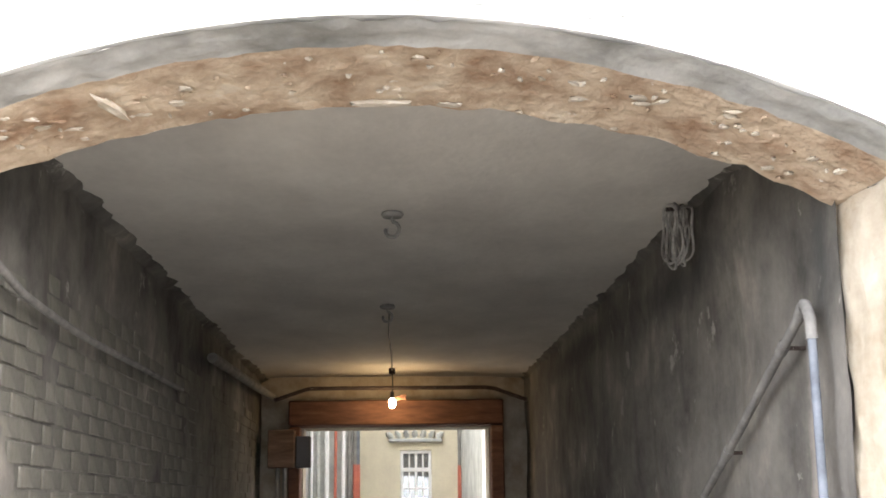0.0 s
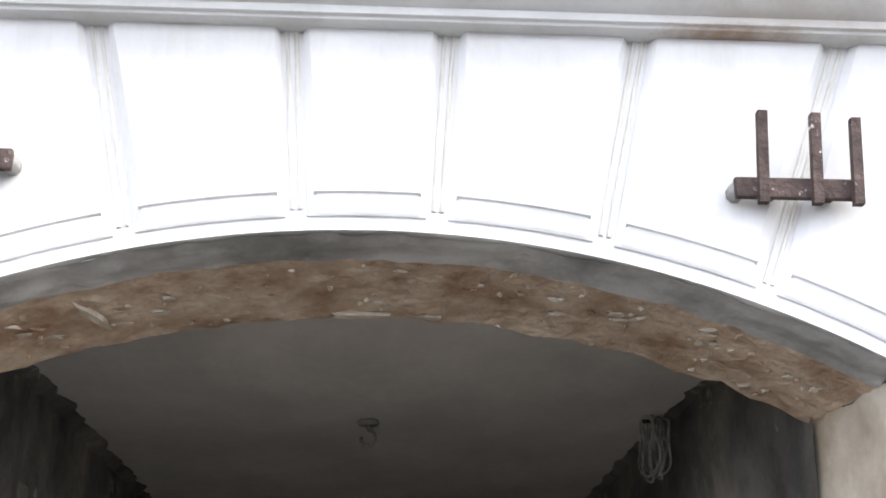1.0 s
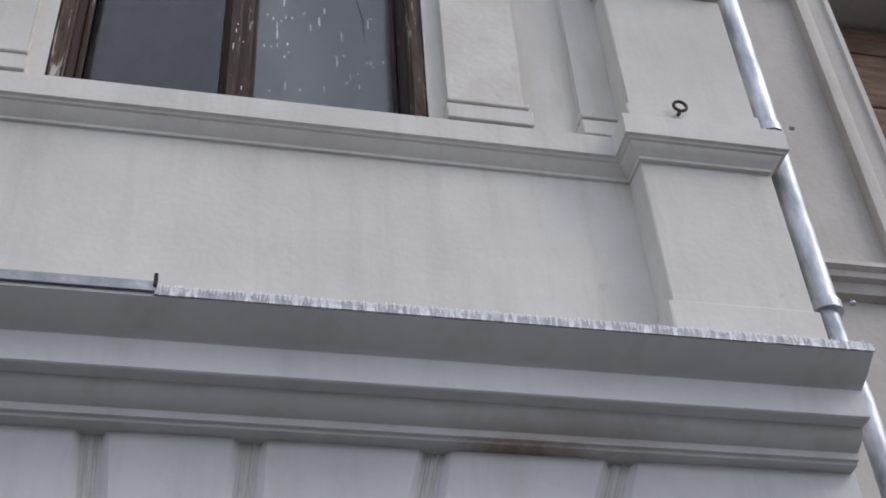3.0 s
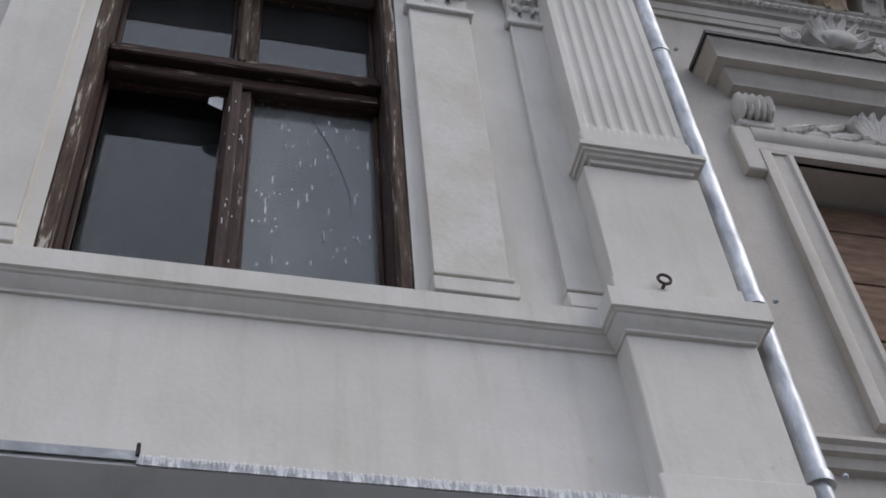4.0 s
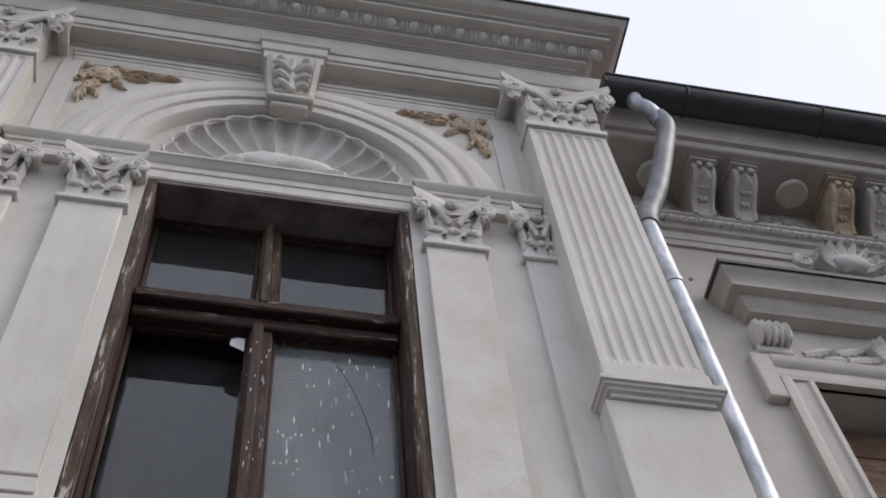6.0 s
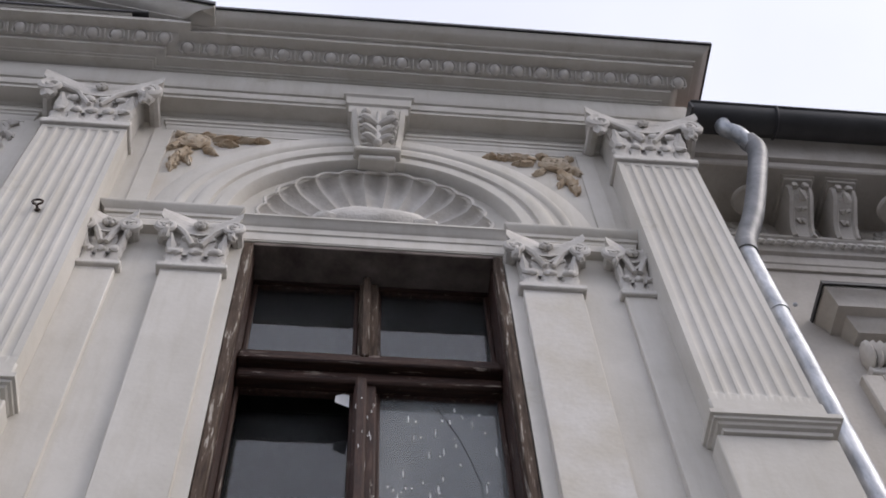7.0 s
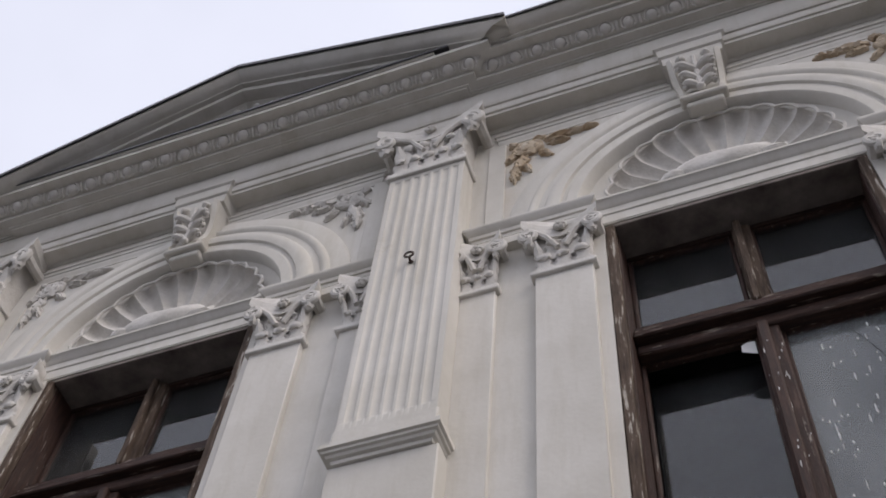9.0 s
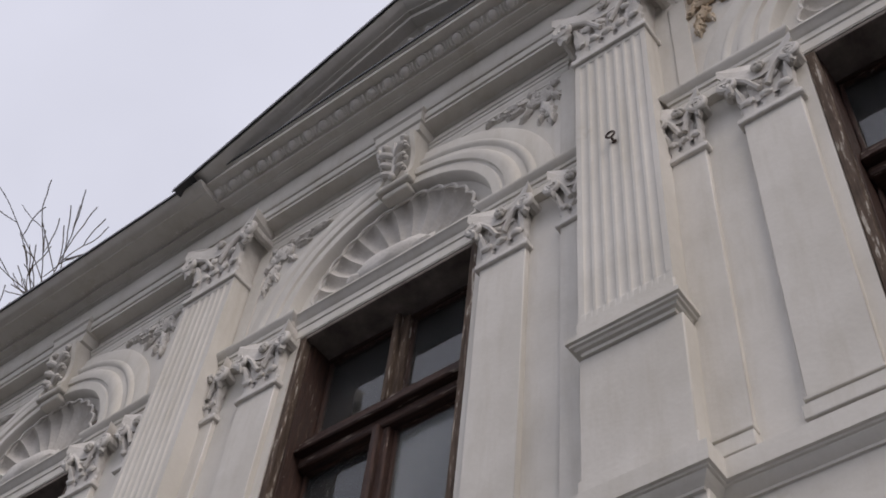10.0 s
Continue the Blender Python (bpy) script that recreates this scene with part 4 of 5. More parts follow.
def entablature(at):
    ob = thing("window_entablature", at, "white moulded entablature over a window with blocks over its pilasters", "moulding", "window entablatures")
    for x0, x1 in ((-1.375, -0.685), (0.685, 1.375)):
        part("block", Build().sweep(BLOCK_PROFILE, [(x0 + 0.07, 0.02), (x0 + 0.07, 0.0), (x1 - 0.07, 0.0), (x1 - 0.07, 0.02)]).sweep([(-0.02, 7.05), (0.05, 7.05), (0.05, 6.985), (-0.02, 6.98)], [(x0 + 0.05, 0.0), (x1 - 0.05, 0.0)]), STUCCO, ob)
    part("lintel", Build().sweep(LINTEL_PROFILE, [(-0.74, 0.0), (0.74, 0.0)]), STUCCO, ob)
    return ob


def lunette(at):
    ob = thing("lunette", at, "white semicircular lunette with a fluted shell and moulded arch", "lunette", "shell lunettes over the windows")
    prof = [(0.745, 0.06), (0.765, -0.044), (0.775, -0.055), (0.832, -0.056), (0.842, -0.046), (0.862, -0.045), (0.868, -0.062), (0.90, -0.068), (0.935, -0.066), (0.95, -0.054), (0.962, -0.036), (1.0, -0.032), (1.012, -0.044),
            (1.03, -0.050), (1.048, -0.044), (1.06, -0.027), (1.155, -0.023), (1.17, -0.012), (1.175, 0.02), (0.9, 0.06)]
    part("archivolt", Build().arc(prof, 0, LZ, -math.pi / 2, math.pi / 2, 72), STUCCO, ob)
    b, vs, fs, N, nr, na = Build(), [], [], 13, 14, 13 * 10
    for i in range(na + 1):
        a = math.pi * i / na
        lobe = abs(math.sin(N * a * 0.5 * 2 / 2 * 2))
        for k in range(nr + 1):
            t = k / nr
            R = 0.62 * (0.965 + 0.045 * lobe) * (0.08 + 0.92 * t)
            bowl = 0.085 * (1 - t ** 2.6) ** 0.8
            rib = 0.06 * lobe * t ** 0.7 * (1 - 0.45 * t)
            y = 0.012 + bowl + rib - (0.02 if k == nr else 0.0)
            vs.append((R * math.cos(a), y, SZ + 0.025 + R * math.sin(a)))
    for i in range(na):
        for k in range(nr):
            p = i * (nr + 1) + k
            fs.append((p, p + 1, p + nr + 2, p + nr + 1))
    b.add(vs, fs)
    rim = []
    for i in range(na + 1):
        a = math.pi * i / na
        R = 0.62 * (0.965 + 0.045 * abs(math.sin(N * a)))
        rim.append((R * math.cos(a), -0.004, SZ + 0.025 + R * math.sin(a)))
    b.tube(rim, 0.010, 6)
    part("shell", b, ORNAMENT, ob, "fluted plaster shell with scalloped rim")
    m = [(0.785 * math.cos(math.pi * i / 48), LZ - 0.02 + 0.80 * math.sin(math.pi * i / 48)) for i in range(49)]
    ring = [(0.615 * math.cos(math.pi * i / 48), SZ - 0.02 + 0.655 * math.sin(math.pi * i / 48)) for i in range(49)]
    vs = [(x, 0.010, z) for x, z in m] + [(x, 0.040, z) for x, z in ring]
    part("back_plate", Build().add(vs, [(i, i + 1, i + 50, i + 49) for i in range(48)]), STUCCO, ob)
    b = Build().blob((0, 0.01, SZ + 0.03), (0.30, 0.085, 0.115), 0.12, 12, 22)
    for s in (-1, 1):
        b.blob((s * 0.25, 0.02, SZ + 0.0), (0.10, 0.075, 0.07), 0.3, 8, 12)
    part("hinge", b, ORNAMENT, ob)
    return ob


def keystone(at):
    ob = thing("keystone", at, "white scrolled keystone bracket with acanthus leaf over a lunette", "keystone", "leaf keystones")
    b, vs, fs = Build(), [], []
    prof = [(-0.165, 8.385), (-0.16, 8.33), (-0.14, 8.27), (-0.115, 8.20), (-0.10, 8.12), (-0.095, 8.03), (-0.10, 7.96), (-0.115, 7.92), (-0.12, 7.89), (-0.105, 7.865), (-0.07, 7.86)]
    for y, z in prof:
        w = 0.125 + 0.035 * (z - 7.86) / 0.52
        vs += [(-w, 0.02, z), (-w, y, z), (-w + 0.028, y - 0.012, z), (-w + 0.036, y + 0.008, z), (w - 0.036, y + 0.008, z), (w - 0.028, y - 0.012, z), (w, y, z), (w, 0.02, z)]
    for i in range(len(prof) - 1):
        fs += [(8 * i + k, 8 * i + k + 1, 8 * i + k + 9, 8 * i + k + 8) for k in range(7)]
    fs += [tuple(range(8)), tuple(range(8 * len(prof) - 8, 8 * len(prof)))]
    b.add(vs, fs)
    b.box(-0.135, 0.135, -0.125, 0.02, 7.835, 7.885, 0.012)
    b.box(-0.105, 0.105, -0.09, 0.02, 7.78, 7.838, 0.01)
    squat = part("bracket", b, STUCCO, ob)
    squat.scale.z, squat.location.z = 0.86, 8.385 * 0.14
    b = Build()
    b.tube([(0, -0.125, 7.93), (0, -0.125, 8.06), (0, -0.135, 8.2), (0, -0.165, 8.35)], [0.012, 0.020, 0.020, 0.014], 8)
    for dz, reach, up in ((0.02, 0.085, 0.05), (0.12, 0.098, 0.08), (0.23, 0.108, 0.10)):
        y = -0.112 - 0.05 * max(0, (dz - 0.05) / 0.3)
        for s in (-1, 1):
            pts = [(s * reach * math.sin(u * 1.35), y - 0.030 * math.sin(u * 2.2), 7.95 + dz + up * (1.25 * u - 0.75 * u * u * u)) for u in [i / 9 for i in range(10)]]
            b.tube(pts, [0.016 + 0.012 * math.sin(math.pi * i / 9) for i in range(10)], 8)
            b.blob((s * reach * 0.93, y - 0.012, 7.95 + dz + up * 0.42), (0.020, 0.022, 0.024), 0.4, 6, 9)
    b.blob((0, -0.13, 7.93), (0.028, 0.025, 0.028), 0.2, 5, 8)
    for s in (-1, 1):
        b.blob((s * 0.075, -0.165, 8.345), (0.03, 0.03, 0.03), 0.3, 5, 8)
    squat = part("leaf", b, ORNAMENT, ob)
    squat.scale.z, squat.location.z = 0.86, 8.385 * 0.14
    part("crown_block", Build().sweep([(-0.02, 8.622), (0.065, 8.622), (0.065, 8.598), (0.05, 8.585), (0.045, 8.50), (0.03, 8.49), (0.028, 8.40), (-0.02, 8.385)], [(-0.15, 0.02), (-0.15, -0.115), (0.15, -0.115), (0.15, 0.02)]), STUCCO, ob)
    return ob


def spandrel(at, s, mat, label):
    """Relief of a rose and leaves in the corner over an arch, in a sunk panel; s: 1 for the corner to the east, -1 to the west."""
    ob = thing("spandrel_ornament", at, label, "ornament", "spandrel ornaments")
    b, rnd = Build(), random.Random(5)
    cx, cz = s * 1.05, 8.105
    for ring, (q, n, r) in enumerate(((0.018, 3, 0.013), (0.045, 4, 0.016), (0.078, 5, 0.018))):
        for k in range(n):
            a0 = 2 * math.pi * k / n + ring * 0.7
            pts = [(cx + q * (1 + 0.12 * math.sin(3 * u)) * math.cos(a0 + u), -0.034 + 0.009 * ring + 0.010 * abs(u - 0.7), cz + 0.86 * q * math.sin(a0 + u)) for u in [1.5 * i / 8 for i in range(9)]]
            b.tube(pts, [r * (0.55 + 0.45 * math.sin(math.pi * (i + 0.5) / 9)) for i in range(9)], 8)
    b.blob((cx, -0.012, cz), (0.085, 0.028, 0.075), 0.5, 8, 14)
    for dx, dz, ang, ln, wd in ((-0.11, 0.045, -1.25, 0.15, 0.06), (-0.13, 0.0, -1.7, 0.11, 0.045), (-0.23, 0.055, -1.5, 0.12, 0.045), (-0.33, 0.06, -1.6, 0.09, 0.035), (0.02, -0.10, 2.75, 0.14, 0.065), (0.065, -0.17, 3.0, 0.13, 0.055),
                                (0.085, -0.27, 3.15, 0.11, 0.04), (0.085, -0.03, 2.6, 0.10, 0.05), (0.06, 0.065, 0.9, 0.07, 0.05), (-0.02, 0.08, -1.2, 0.08, 0.04), (-0.07, -0.08, -2.4, 0.10, 0.04), (0.02, -0.21, -2.8, 0.09, 0.035)):
        mx, mz = cx + s * (dx + 0.5 * ln * math.sin(ang)), cz + dz + 0.5 * ln * math.cos(ang)
        b.blob((mx, -0.006, mz), (0.5 * wd, 0.030, 0.56 * ln), 0.55, 10, 14, Matrix.Rotation(s * ang, 3, "Y"))
        for k in (-1, 1):
            b.blob((mx + k * 0.42 * wd, -0.006, mz + 0.1 * ln * k), (0.26 * wd, 0.022, 0.22 * ln), 0.8, 6, 9, Matrix.Rotation(s * ang + k * 0.5, 3, "Y"))
    for i in range(14):
        t = rnd.random()
        dx, dz = (-0.12 - 0.26 * t, 0.055) if i % 2 else (0.03 + 0.05 * t, -0.10 - 0.24 * t)
        b.blob((cx + s * dx + rnd.uniform(-0.02, 0.02), -0.006, cz + dz + rnd.uniform(-0.015, 0.015)), (rnd.uniform(0.010, 0.02), 0.020, rnd.uniform(0.008, 0.014)), 0.8, 6, 9)
    part("flower_relief", b, mat, ob)
    top = [(-0.02, 8.385), (0.030, 8.38), (0.030, 8.362), (0.019, 8.356), (0.018, 8.333), (0.010, 8.326), (0.010, 8.295), (0.004, 8.285), (0.004, 8.252), (-0.02, 8.252)]
    ends = sorted((s * 0.165, s * 1.235))
    path = [(ends[0], 0.0), (ends[1], 0.0), (ends[1], 0.02)] if s > 0 else [(ends[0], 0.02), (ends[0], 0.0), (ends[1], 0.0)]
    part("frame", Build().sweep(top, path), STUCCO, ob)
    part("frame", Build().box(*sorted((s * 1.192, s * 1.30)), -0.012, 0.01, 7.18, 8.26, 0.004), STUCCO, ob)
    return ob


ents, luns, keys = entablature((0, 0, 0)), lunette((0, 0, 0)), keystone((0, 0, 0))
for c in WINDOWS[1:]:
    for o in (ents, luns, keys):
        copy_thing(o, pose(c, 0, 0))
for i, c in enumerate(WINDOWS):
    for s in (-1, 1):
        spandrel((c, 0, 0), s, OCHRE if i == 0 else ORNAMENT, "ochre-stained rose and leaf relief in an arch corner" if i == 0 else "white plaster rose and leaf relief in an arch corner")


# ---- windows ----
def window(name, c, label):
    ob = structure(name, Build().box(-0.650, -0.600, 0.004, 0.06, 4.61, 6.97, 0.006).box(0.600, 0.650, 0.004, 0.06, 4.61, 6.97, 0.006), WOOD_BARE, label, "window")
    ob.location.x = c
    part("frame", Build().box(-0.63, -0.594, 0.06, 0.30, 4.605, 6.97, 0.004).box(0.594, 0.63, 0.06, 0.30, 4.605, 6.97, 0.004), WOOD, ob, "deep brown wooden lining")
    part("head", Build().box(-0.60, 0.60, 0.005, 0.21, 6.945, 6.972, 0.004), SOFFIT, ob, "dark brown plaster soffit")
    part("head_frame", Build().box(-0.594, 0.594, 0.205, 0.29, 6.925, 6.97, 0.006), WOOD_H, ob)
    part("transom", Build().box(-0.594, 0.594, 0.13, 0.27, 6.12, 6.19, 0.010).box(-0.594, 0.594, 0.105, 0.25, 6.095, 6.125, 0.010).box(-0.594, 0.594, 0.16, 0.25, 6.185, 6.25, 0.010).box(-0.594, 0.594, 0.155, 0.25, 6.02, 6.097, 0.012), WOOD_H, ob, "moulded brown rail with flaking paint")
    part("mullion", Build().box(-0.070, 0.030, 0.175, 0.26, 4.605, 6.03, 0.008).box(-0.064, -0.014, 0.14, 0.2, 4.605, 6.04, 0.010), WOOD, ob, "brown mullion with bare flecks")
    part("mullion", Build().box(-0.060, 0.034, 0.185, 0.26, 6.24, 6.94, 0.008).box(-0.047, -0.007, 0.145, 0.2, 6.22, 6.94, 0.008), WOOD_BARE, ob, "brown mullion with bare flecks")
    part("sill_board", Build().box(-0.594, 0.594, 0.05, 0.29, 4.60, 4.64, 0.006), WOOD_H, ob)
    for x0, x1 in ((-0.594, -0.062), (0.026, 0.594)):
        for z0, z1, y in ((4.64, 6.03, 0.215), (6.25, 6.93, 0.22)):
            w = 0.022
            sash = Build().box(x0, x0 + w, y, y + 0.04, z0, z1, 0.006).box(x1 - w, x1, y, y + 0.04, z0, z1, 0.006)
            sash.box(x0 + w, x1 - w, y + 0.002, y + 0.038, z0, z0 + w, 0.006).box(x0 + w, x1 - w, y + 0.002, y + 0.038, z1 - w, z1, 0.006)
            sash = part("sash", sash, WOOD, ob)
            lower_left = z0 < 5 and x0 < 0
            dusty = z0 < 5 and x0 > 0
            yy = y + (0.12 if lower_left and c == 0 else 0.018)
            pane = part("pane", Build().box(x0 + w - 0.006, x1 - w + 0.006, yy, yy + 0.004, z0 + w - 0.006, z1 - w + 0.006), GLASS_DUSTY if dusty else GLASS, sash, "dusty glass pane" if dusty else "")
            pane.visible_shadow = False
    return ob


def room(c):
    b = Build()
    x0, x1, y0, y1, z0, z1 = c - 1.5, c + 1.5, 0.46, 4.2, 3.9, 7.2
    b.box(x0 - 0.1, x0, y0, y1, z0, z1).box(x1, x1 + 0.1, y0, y1, z0, z1).box(x0, x1, y1, y1 + 0.1, z0, z1).box(x0, x1, y0, y1, z0 - 0.1, z0).box(x0, x1, y0, y1, z1, z1 + 0.1)
    return b


for i, c in enumerate(WINDOWS):
    window("window_%d" % (i + 1), c, ("weathered brown wooden casement window, peeling, with cracked dusty glass" if i == 0 else "weathered dark brown wooden casement window with closed sashes"))
    structure("wall_room_%d" % (i + 1), room(c), ROOM, "room behind a window, coloured dark for its gloom", "wall")

# what marks the first window: crack, torn paper, paint drops, pale cloth behind the pane
tagged(part("crack", Build().tube([(0.285, 0.230, 5.99), (0.33, 0.230, 5.89), (0.385, 0.230, 5.75), (0.43, 0.230, 5.60), (0.465, 0.230, 5.44), (0.47, 0.230, 5.30)], 0.0012, 4), BLACK), "thin dark crack in the glass pane", "crack")
tagged(part("torn_paper", Build().prism([(-0.150, 5.93), (-0.087, 5.895), (-0.087, 5.985), (-0.118, 5.99), (-0.148, 5.975)], 0.205, 0.209), SPLASH), "torn white scrap of paper in the broken pane", "paper")
tagged(part("curtain", Build().box(0.06, 0.56, 0.36, 0.365, 4.66, 6.0, 0.001), PALE), "pale dusty cloth hung behind the window pane", "curtain")
rnd = random.Random(11)
b = Build()
for i in range(64):
    x, z = rnd.uniform(0.07, 0.55), rnd.uniform(4.70, 5.95)
    b.blob((x, 0.229, z), (rnd.uniform(0.002, 0.0045), 0.0015, rnd.choice((0.006, 0.01, 0.018, 0.028))), 0.3, 4, 6)
for i in range(26):
    x, z = rnd.uniform(-0.068, 0.03), rnd.uniform(4.65, 5.9)
    b.blob((x, 0.139 if -0.062 < x < -0.016 else 0.174, z), (0.002, 0.0015, rnd.choice((0.006, 0.012, 0.02))), 0.3, 4, 6)
tagged(part("paint_drops", b, SPLASH), "white paint drops spattered on glass and mullion", "paint drops", kind="stuff")

# ---- eye bolts ----
def eye_bolt(at):
    b = Build().tube([(0, 0.04, 0), (0, -0.030, 0)], 0.007, 8).blob((0, 0.0, 0), (0.016, 0.008, 0.014), 0.3, 6, 9)
    b.tube([(0.024 * math.cos(a), -0.036, 0.016 + 0.024 * math.sin(a)) for a in [2 * math.pi * i / 20 - 1.4 for i in range(20)]], 0.006, 8)
    ob = part("eye_bolt", b, RUST, at=at)
    return tagged(ob, "small rusty iron eye bolt in the stucco", "eye bolt", "eye bolts")


eye_bolt((1.53, -0.135, 4.66))
eye_bolt((-1.628, -0.15, 6.88))


tagged(part("wall_plug", Build().blob((1.413, -0.076, 3.043), (0.009, 0.006, 0.011), 0.3), GREYRIM), "small dark plug hole in the stucco", "plug")

# ---- iron brackets on the arch ----
def iron_bracket(at, s=1):
    ob = thing("iron_bracket", at, "rusty three-pronged iron bracket with flaking white paint fixed above the arch", "bracket", "iron brackets")

    def bar(name, x0, x1, *rest):
        return part(name, Build().box(*sorted((s * x0, s * x1)), *rest), GREYRIM if name == "stub" else RUST, ob, "cement-caked end" if name == "stub" else "")

    bar("bar", -0.03, 0.285, -0.07, -0.052, 0.0, 0.055, 0.003)
    bar("stub", -0.04, 0.0, -0.055, 0.04, 0.006, 0.05, 0.012)
    for x, h in ((0.020, 0.230), (0.155, 0.226), (0.257, 0.216)):
        part("prong", Build().prism([(s * (x + dx), z) for dx, z in ((0, -0.02), (0.025, -0.02), (0.043, h), (0.018, h))], -0.092, -0.07), RUST, ob)
    for x in (0.05, 0.20):
        bar("anchor", x, x + 0.03, -0.056, 0.04, 0.012, 0.04, 0.004)
    return ob


iron_bracket((0.812, -0.06, 2.785))
iron_bracket((-0.996, -0.06, 2.815), -1)

# ---- wing to the east: recessed, with bracketed eaves ----
WY = 0.40
b = Build()
WX0, WX1, WZ1, WZ0 = 2.78, 4.0, 6.40, 4.56
b.box(EAST, WX0, WY, WY + 0.45, -0.1, 8.6).box(WX1, 12, WY, WY + 0.45, -0.1, 8.6).box(WX0, WX1, WY, WY + 0.45, WZ1, 8.6).box(WX0, WX1, WY, WY + 0.45, -0.1, WZ0)
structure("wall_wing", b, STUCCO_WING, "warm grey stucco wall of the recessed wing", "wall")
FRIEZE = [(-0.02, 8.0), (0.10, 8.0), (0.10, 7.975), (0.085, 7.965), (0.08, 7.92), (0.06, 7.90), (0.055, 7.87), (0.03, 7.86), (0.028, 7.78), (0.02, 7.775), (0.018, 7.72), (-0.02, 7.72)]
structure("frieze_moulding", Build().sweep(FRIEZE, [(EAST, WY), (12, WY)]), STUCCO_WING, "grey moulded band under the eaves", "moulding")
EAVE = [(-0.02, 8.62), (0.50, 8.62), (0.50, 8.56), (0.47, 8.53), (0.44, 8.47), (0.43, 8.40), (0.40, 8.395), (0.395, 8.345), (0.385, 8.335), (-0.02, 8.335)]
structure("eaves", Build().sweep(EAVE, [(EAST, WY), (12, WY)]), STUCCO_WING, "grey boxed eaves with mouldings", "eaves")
structure("roof_wing", Build().add([(EAST, -0.15, 8.75), (12, -0.15, 8.75), (12, 5, 11), (EAST, 5, 11)], [(0, 1, 2, 3)]), TILE, "brown tiled roof of the wing", "roof")


def console(at, mat, label):
    ob = thing("console", at, label, "console", "eaves consoles")
    b, vs, fs = Build(), [], []
    prof = [(-0.29, 8.30), (-0.30, 8.25), (-0.275, 8.19), (-0.21, 8.14), (-0.15, 8.09), (-0.115, 8.03), (-0.11, 7.985)]
    for y, z in prof:
        vs += [(-0.075, 0.02, z), (-0.075, y, z), (-0.052, y - 0.012, z), (-0.04, y + 0.006, z), (0.04, y + 0.006, z), (0.052, y - 0.012, z), (0.075, y, z), (0.075, 0.02, z)]
    for i in range(len(prof) - 1):
        fs += [(8 * i + k, 8 * i + k + 1, 8 * i + k + 9, 8 * i + k + 8) for k in range(7)]
    fs += [tuple(range(8)), tuple(range(8 * len(prof) - 8, 8 * len(prof)))]
    b.add(vs, fs)
    part("bracket", b, mat, ob)
    part("cap", Build().box(-0.09, 0.09, -0.335, 0.02, 8.30, 8.322, 0.005).box(-0.105, 0.105, -0.35, 0.02, 8.322, 8.338, 0.004), mat, ob)
    b = Build()
    for i in range(4):
        t = i / 3
        y, z = -0.30 + 0.16 * t, 8.26 - 0.15 * t
        for s in (-1, 1):
            b.blob((s * (0.034 - 0.02 * t), y - 0.012, z), (0.026, 0.022, 0.028), 0.6, 5, 8)
    b.blob((0, -0.29, 8.17), (0.018, 0.03, 0.06), 0.4, 5, 8)
    part("leaf", b, mat, ob)
    return ob


con = console((2.60, WY, 0), STUCCO_WING, "grey scrolled eaves console with leaf")
for x in (2.875, 3.53, 3.79, 4.47, 4.75):
    if x == 3.53:
        console((x, WY, 0), OCHRE, "ochre-stained scrolled eaves console with leaf")
    else:
        copy_thing(con, pose(x, WY, 0))
for x in (2.28, 3.20, 4.13):
    ob = thing("rosette_panel", (x, WY, 0), "small plaster rosette panel between eaves consoles", "ornament", "eaves rosettes")
    part("tablet", Build().box(-0.16, 0.16, -0.03, 0.02, 8.03, 8.24, 0.008), STUCCO_WING, ob)
    b = Build()
    for i in range(8):
        a = i * math.pi / 4
        b.leaf((0.015 * math.cos(a), -0.03, 8.135 + 0.015 * math.sin(a)), math.pi / 2 - a, 0.10, 0.05, 0.028, 0.0, 3)
    b.blob((0, -0.05, 8.135), (0.03, 0.025, 0.03), 0.3, 6, 8)
    part("flower", b, ORNAMENT, ob)
    part("disc", Build().arc([(0.0, -0.08), (0.09, -0.08), (0.10, -0.07), (0.10, -0.05), (0.0, -0.05)], 0, 0, 0, 2 * math.pi, 24), STUCCO_WING, ob).matrix_local = pose(0, -0.22, 8.27, 90, 0, 0)
# leaf band
leaf_me = Build().leaf((0, 0, 0), math.pi, 0.075, 0.06, 0.022, 0.01, 2, 8, 6).mesh("leaf", ORNAMENT)
band = thing("leaf_band", (0, 0, 0), "row of small plaster leaves along the frieze", "ornament")
for i in range(60):
    part("leaf", leaf_me, None, band, at=(1.95 + i * 0.062, WY - 0.082, 7.975))

# hooded window of the wing
HOOD = [(-0.02, 7.21), (0.235, 7.17), (0.235, 7.14), (0.215, 7.12), (0.19, 7.08), (0.185, 7.04), (0.13, 7.035), (0.12, 7.0), (0.09, 6.97), (0.085, 6.94), (-0.02, 6.935)]
hood = structure("window_4", Build().sweep(HOOD, [(2.66, WY + 0.02), (2.66, WY), (4.15, WY), (4.15, WY + 0.02)]), STUCCO_WING, "hooded window of the wing, boarded inside with brown planks", "window")
part("metal_cover", Build().sweep([(0.0, 7.215), (0.245, 7.175), (0.245, 7.155), (0.252, 7.155), (0.252, 7.185), (0.0, 7.235)], [(2.66, WY + 0.02), (2.66, WY), (4.15, WY), (4.15, WY + 0.02)]), GUTTER, hood, "dark sheet-metal cover")
TRIM = [(-0.02, 0), (0.04, 0), (0.045, 0.03), (0.03, 0.04), (0.028, 0.11), (0.04, 0.12), (0.055, 0.15), (0.055, 0.19), (-0.02, 0.19)]
b = Build()
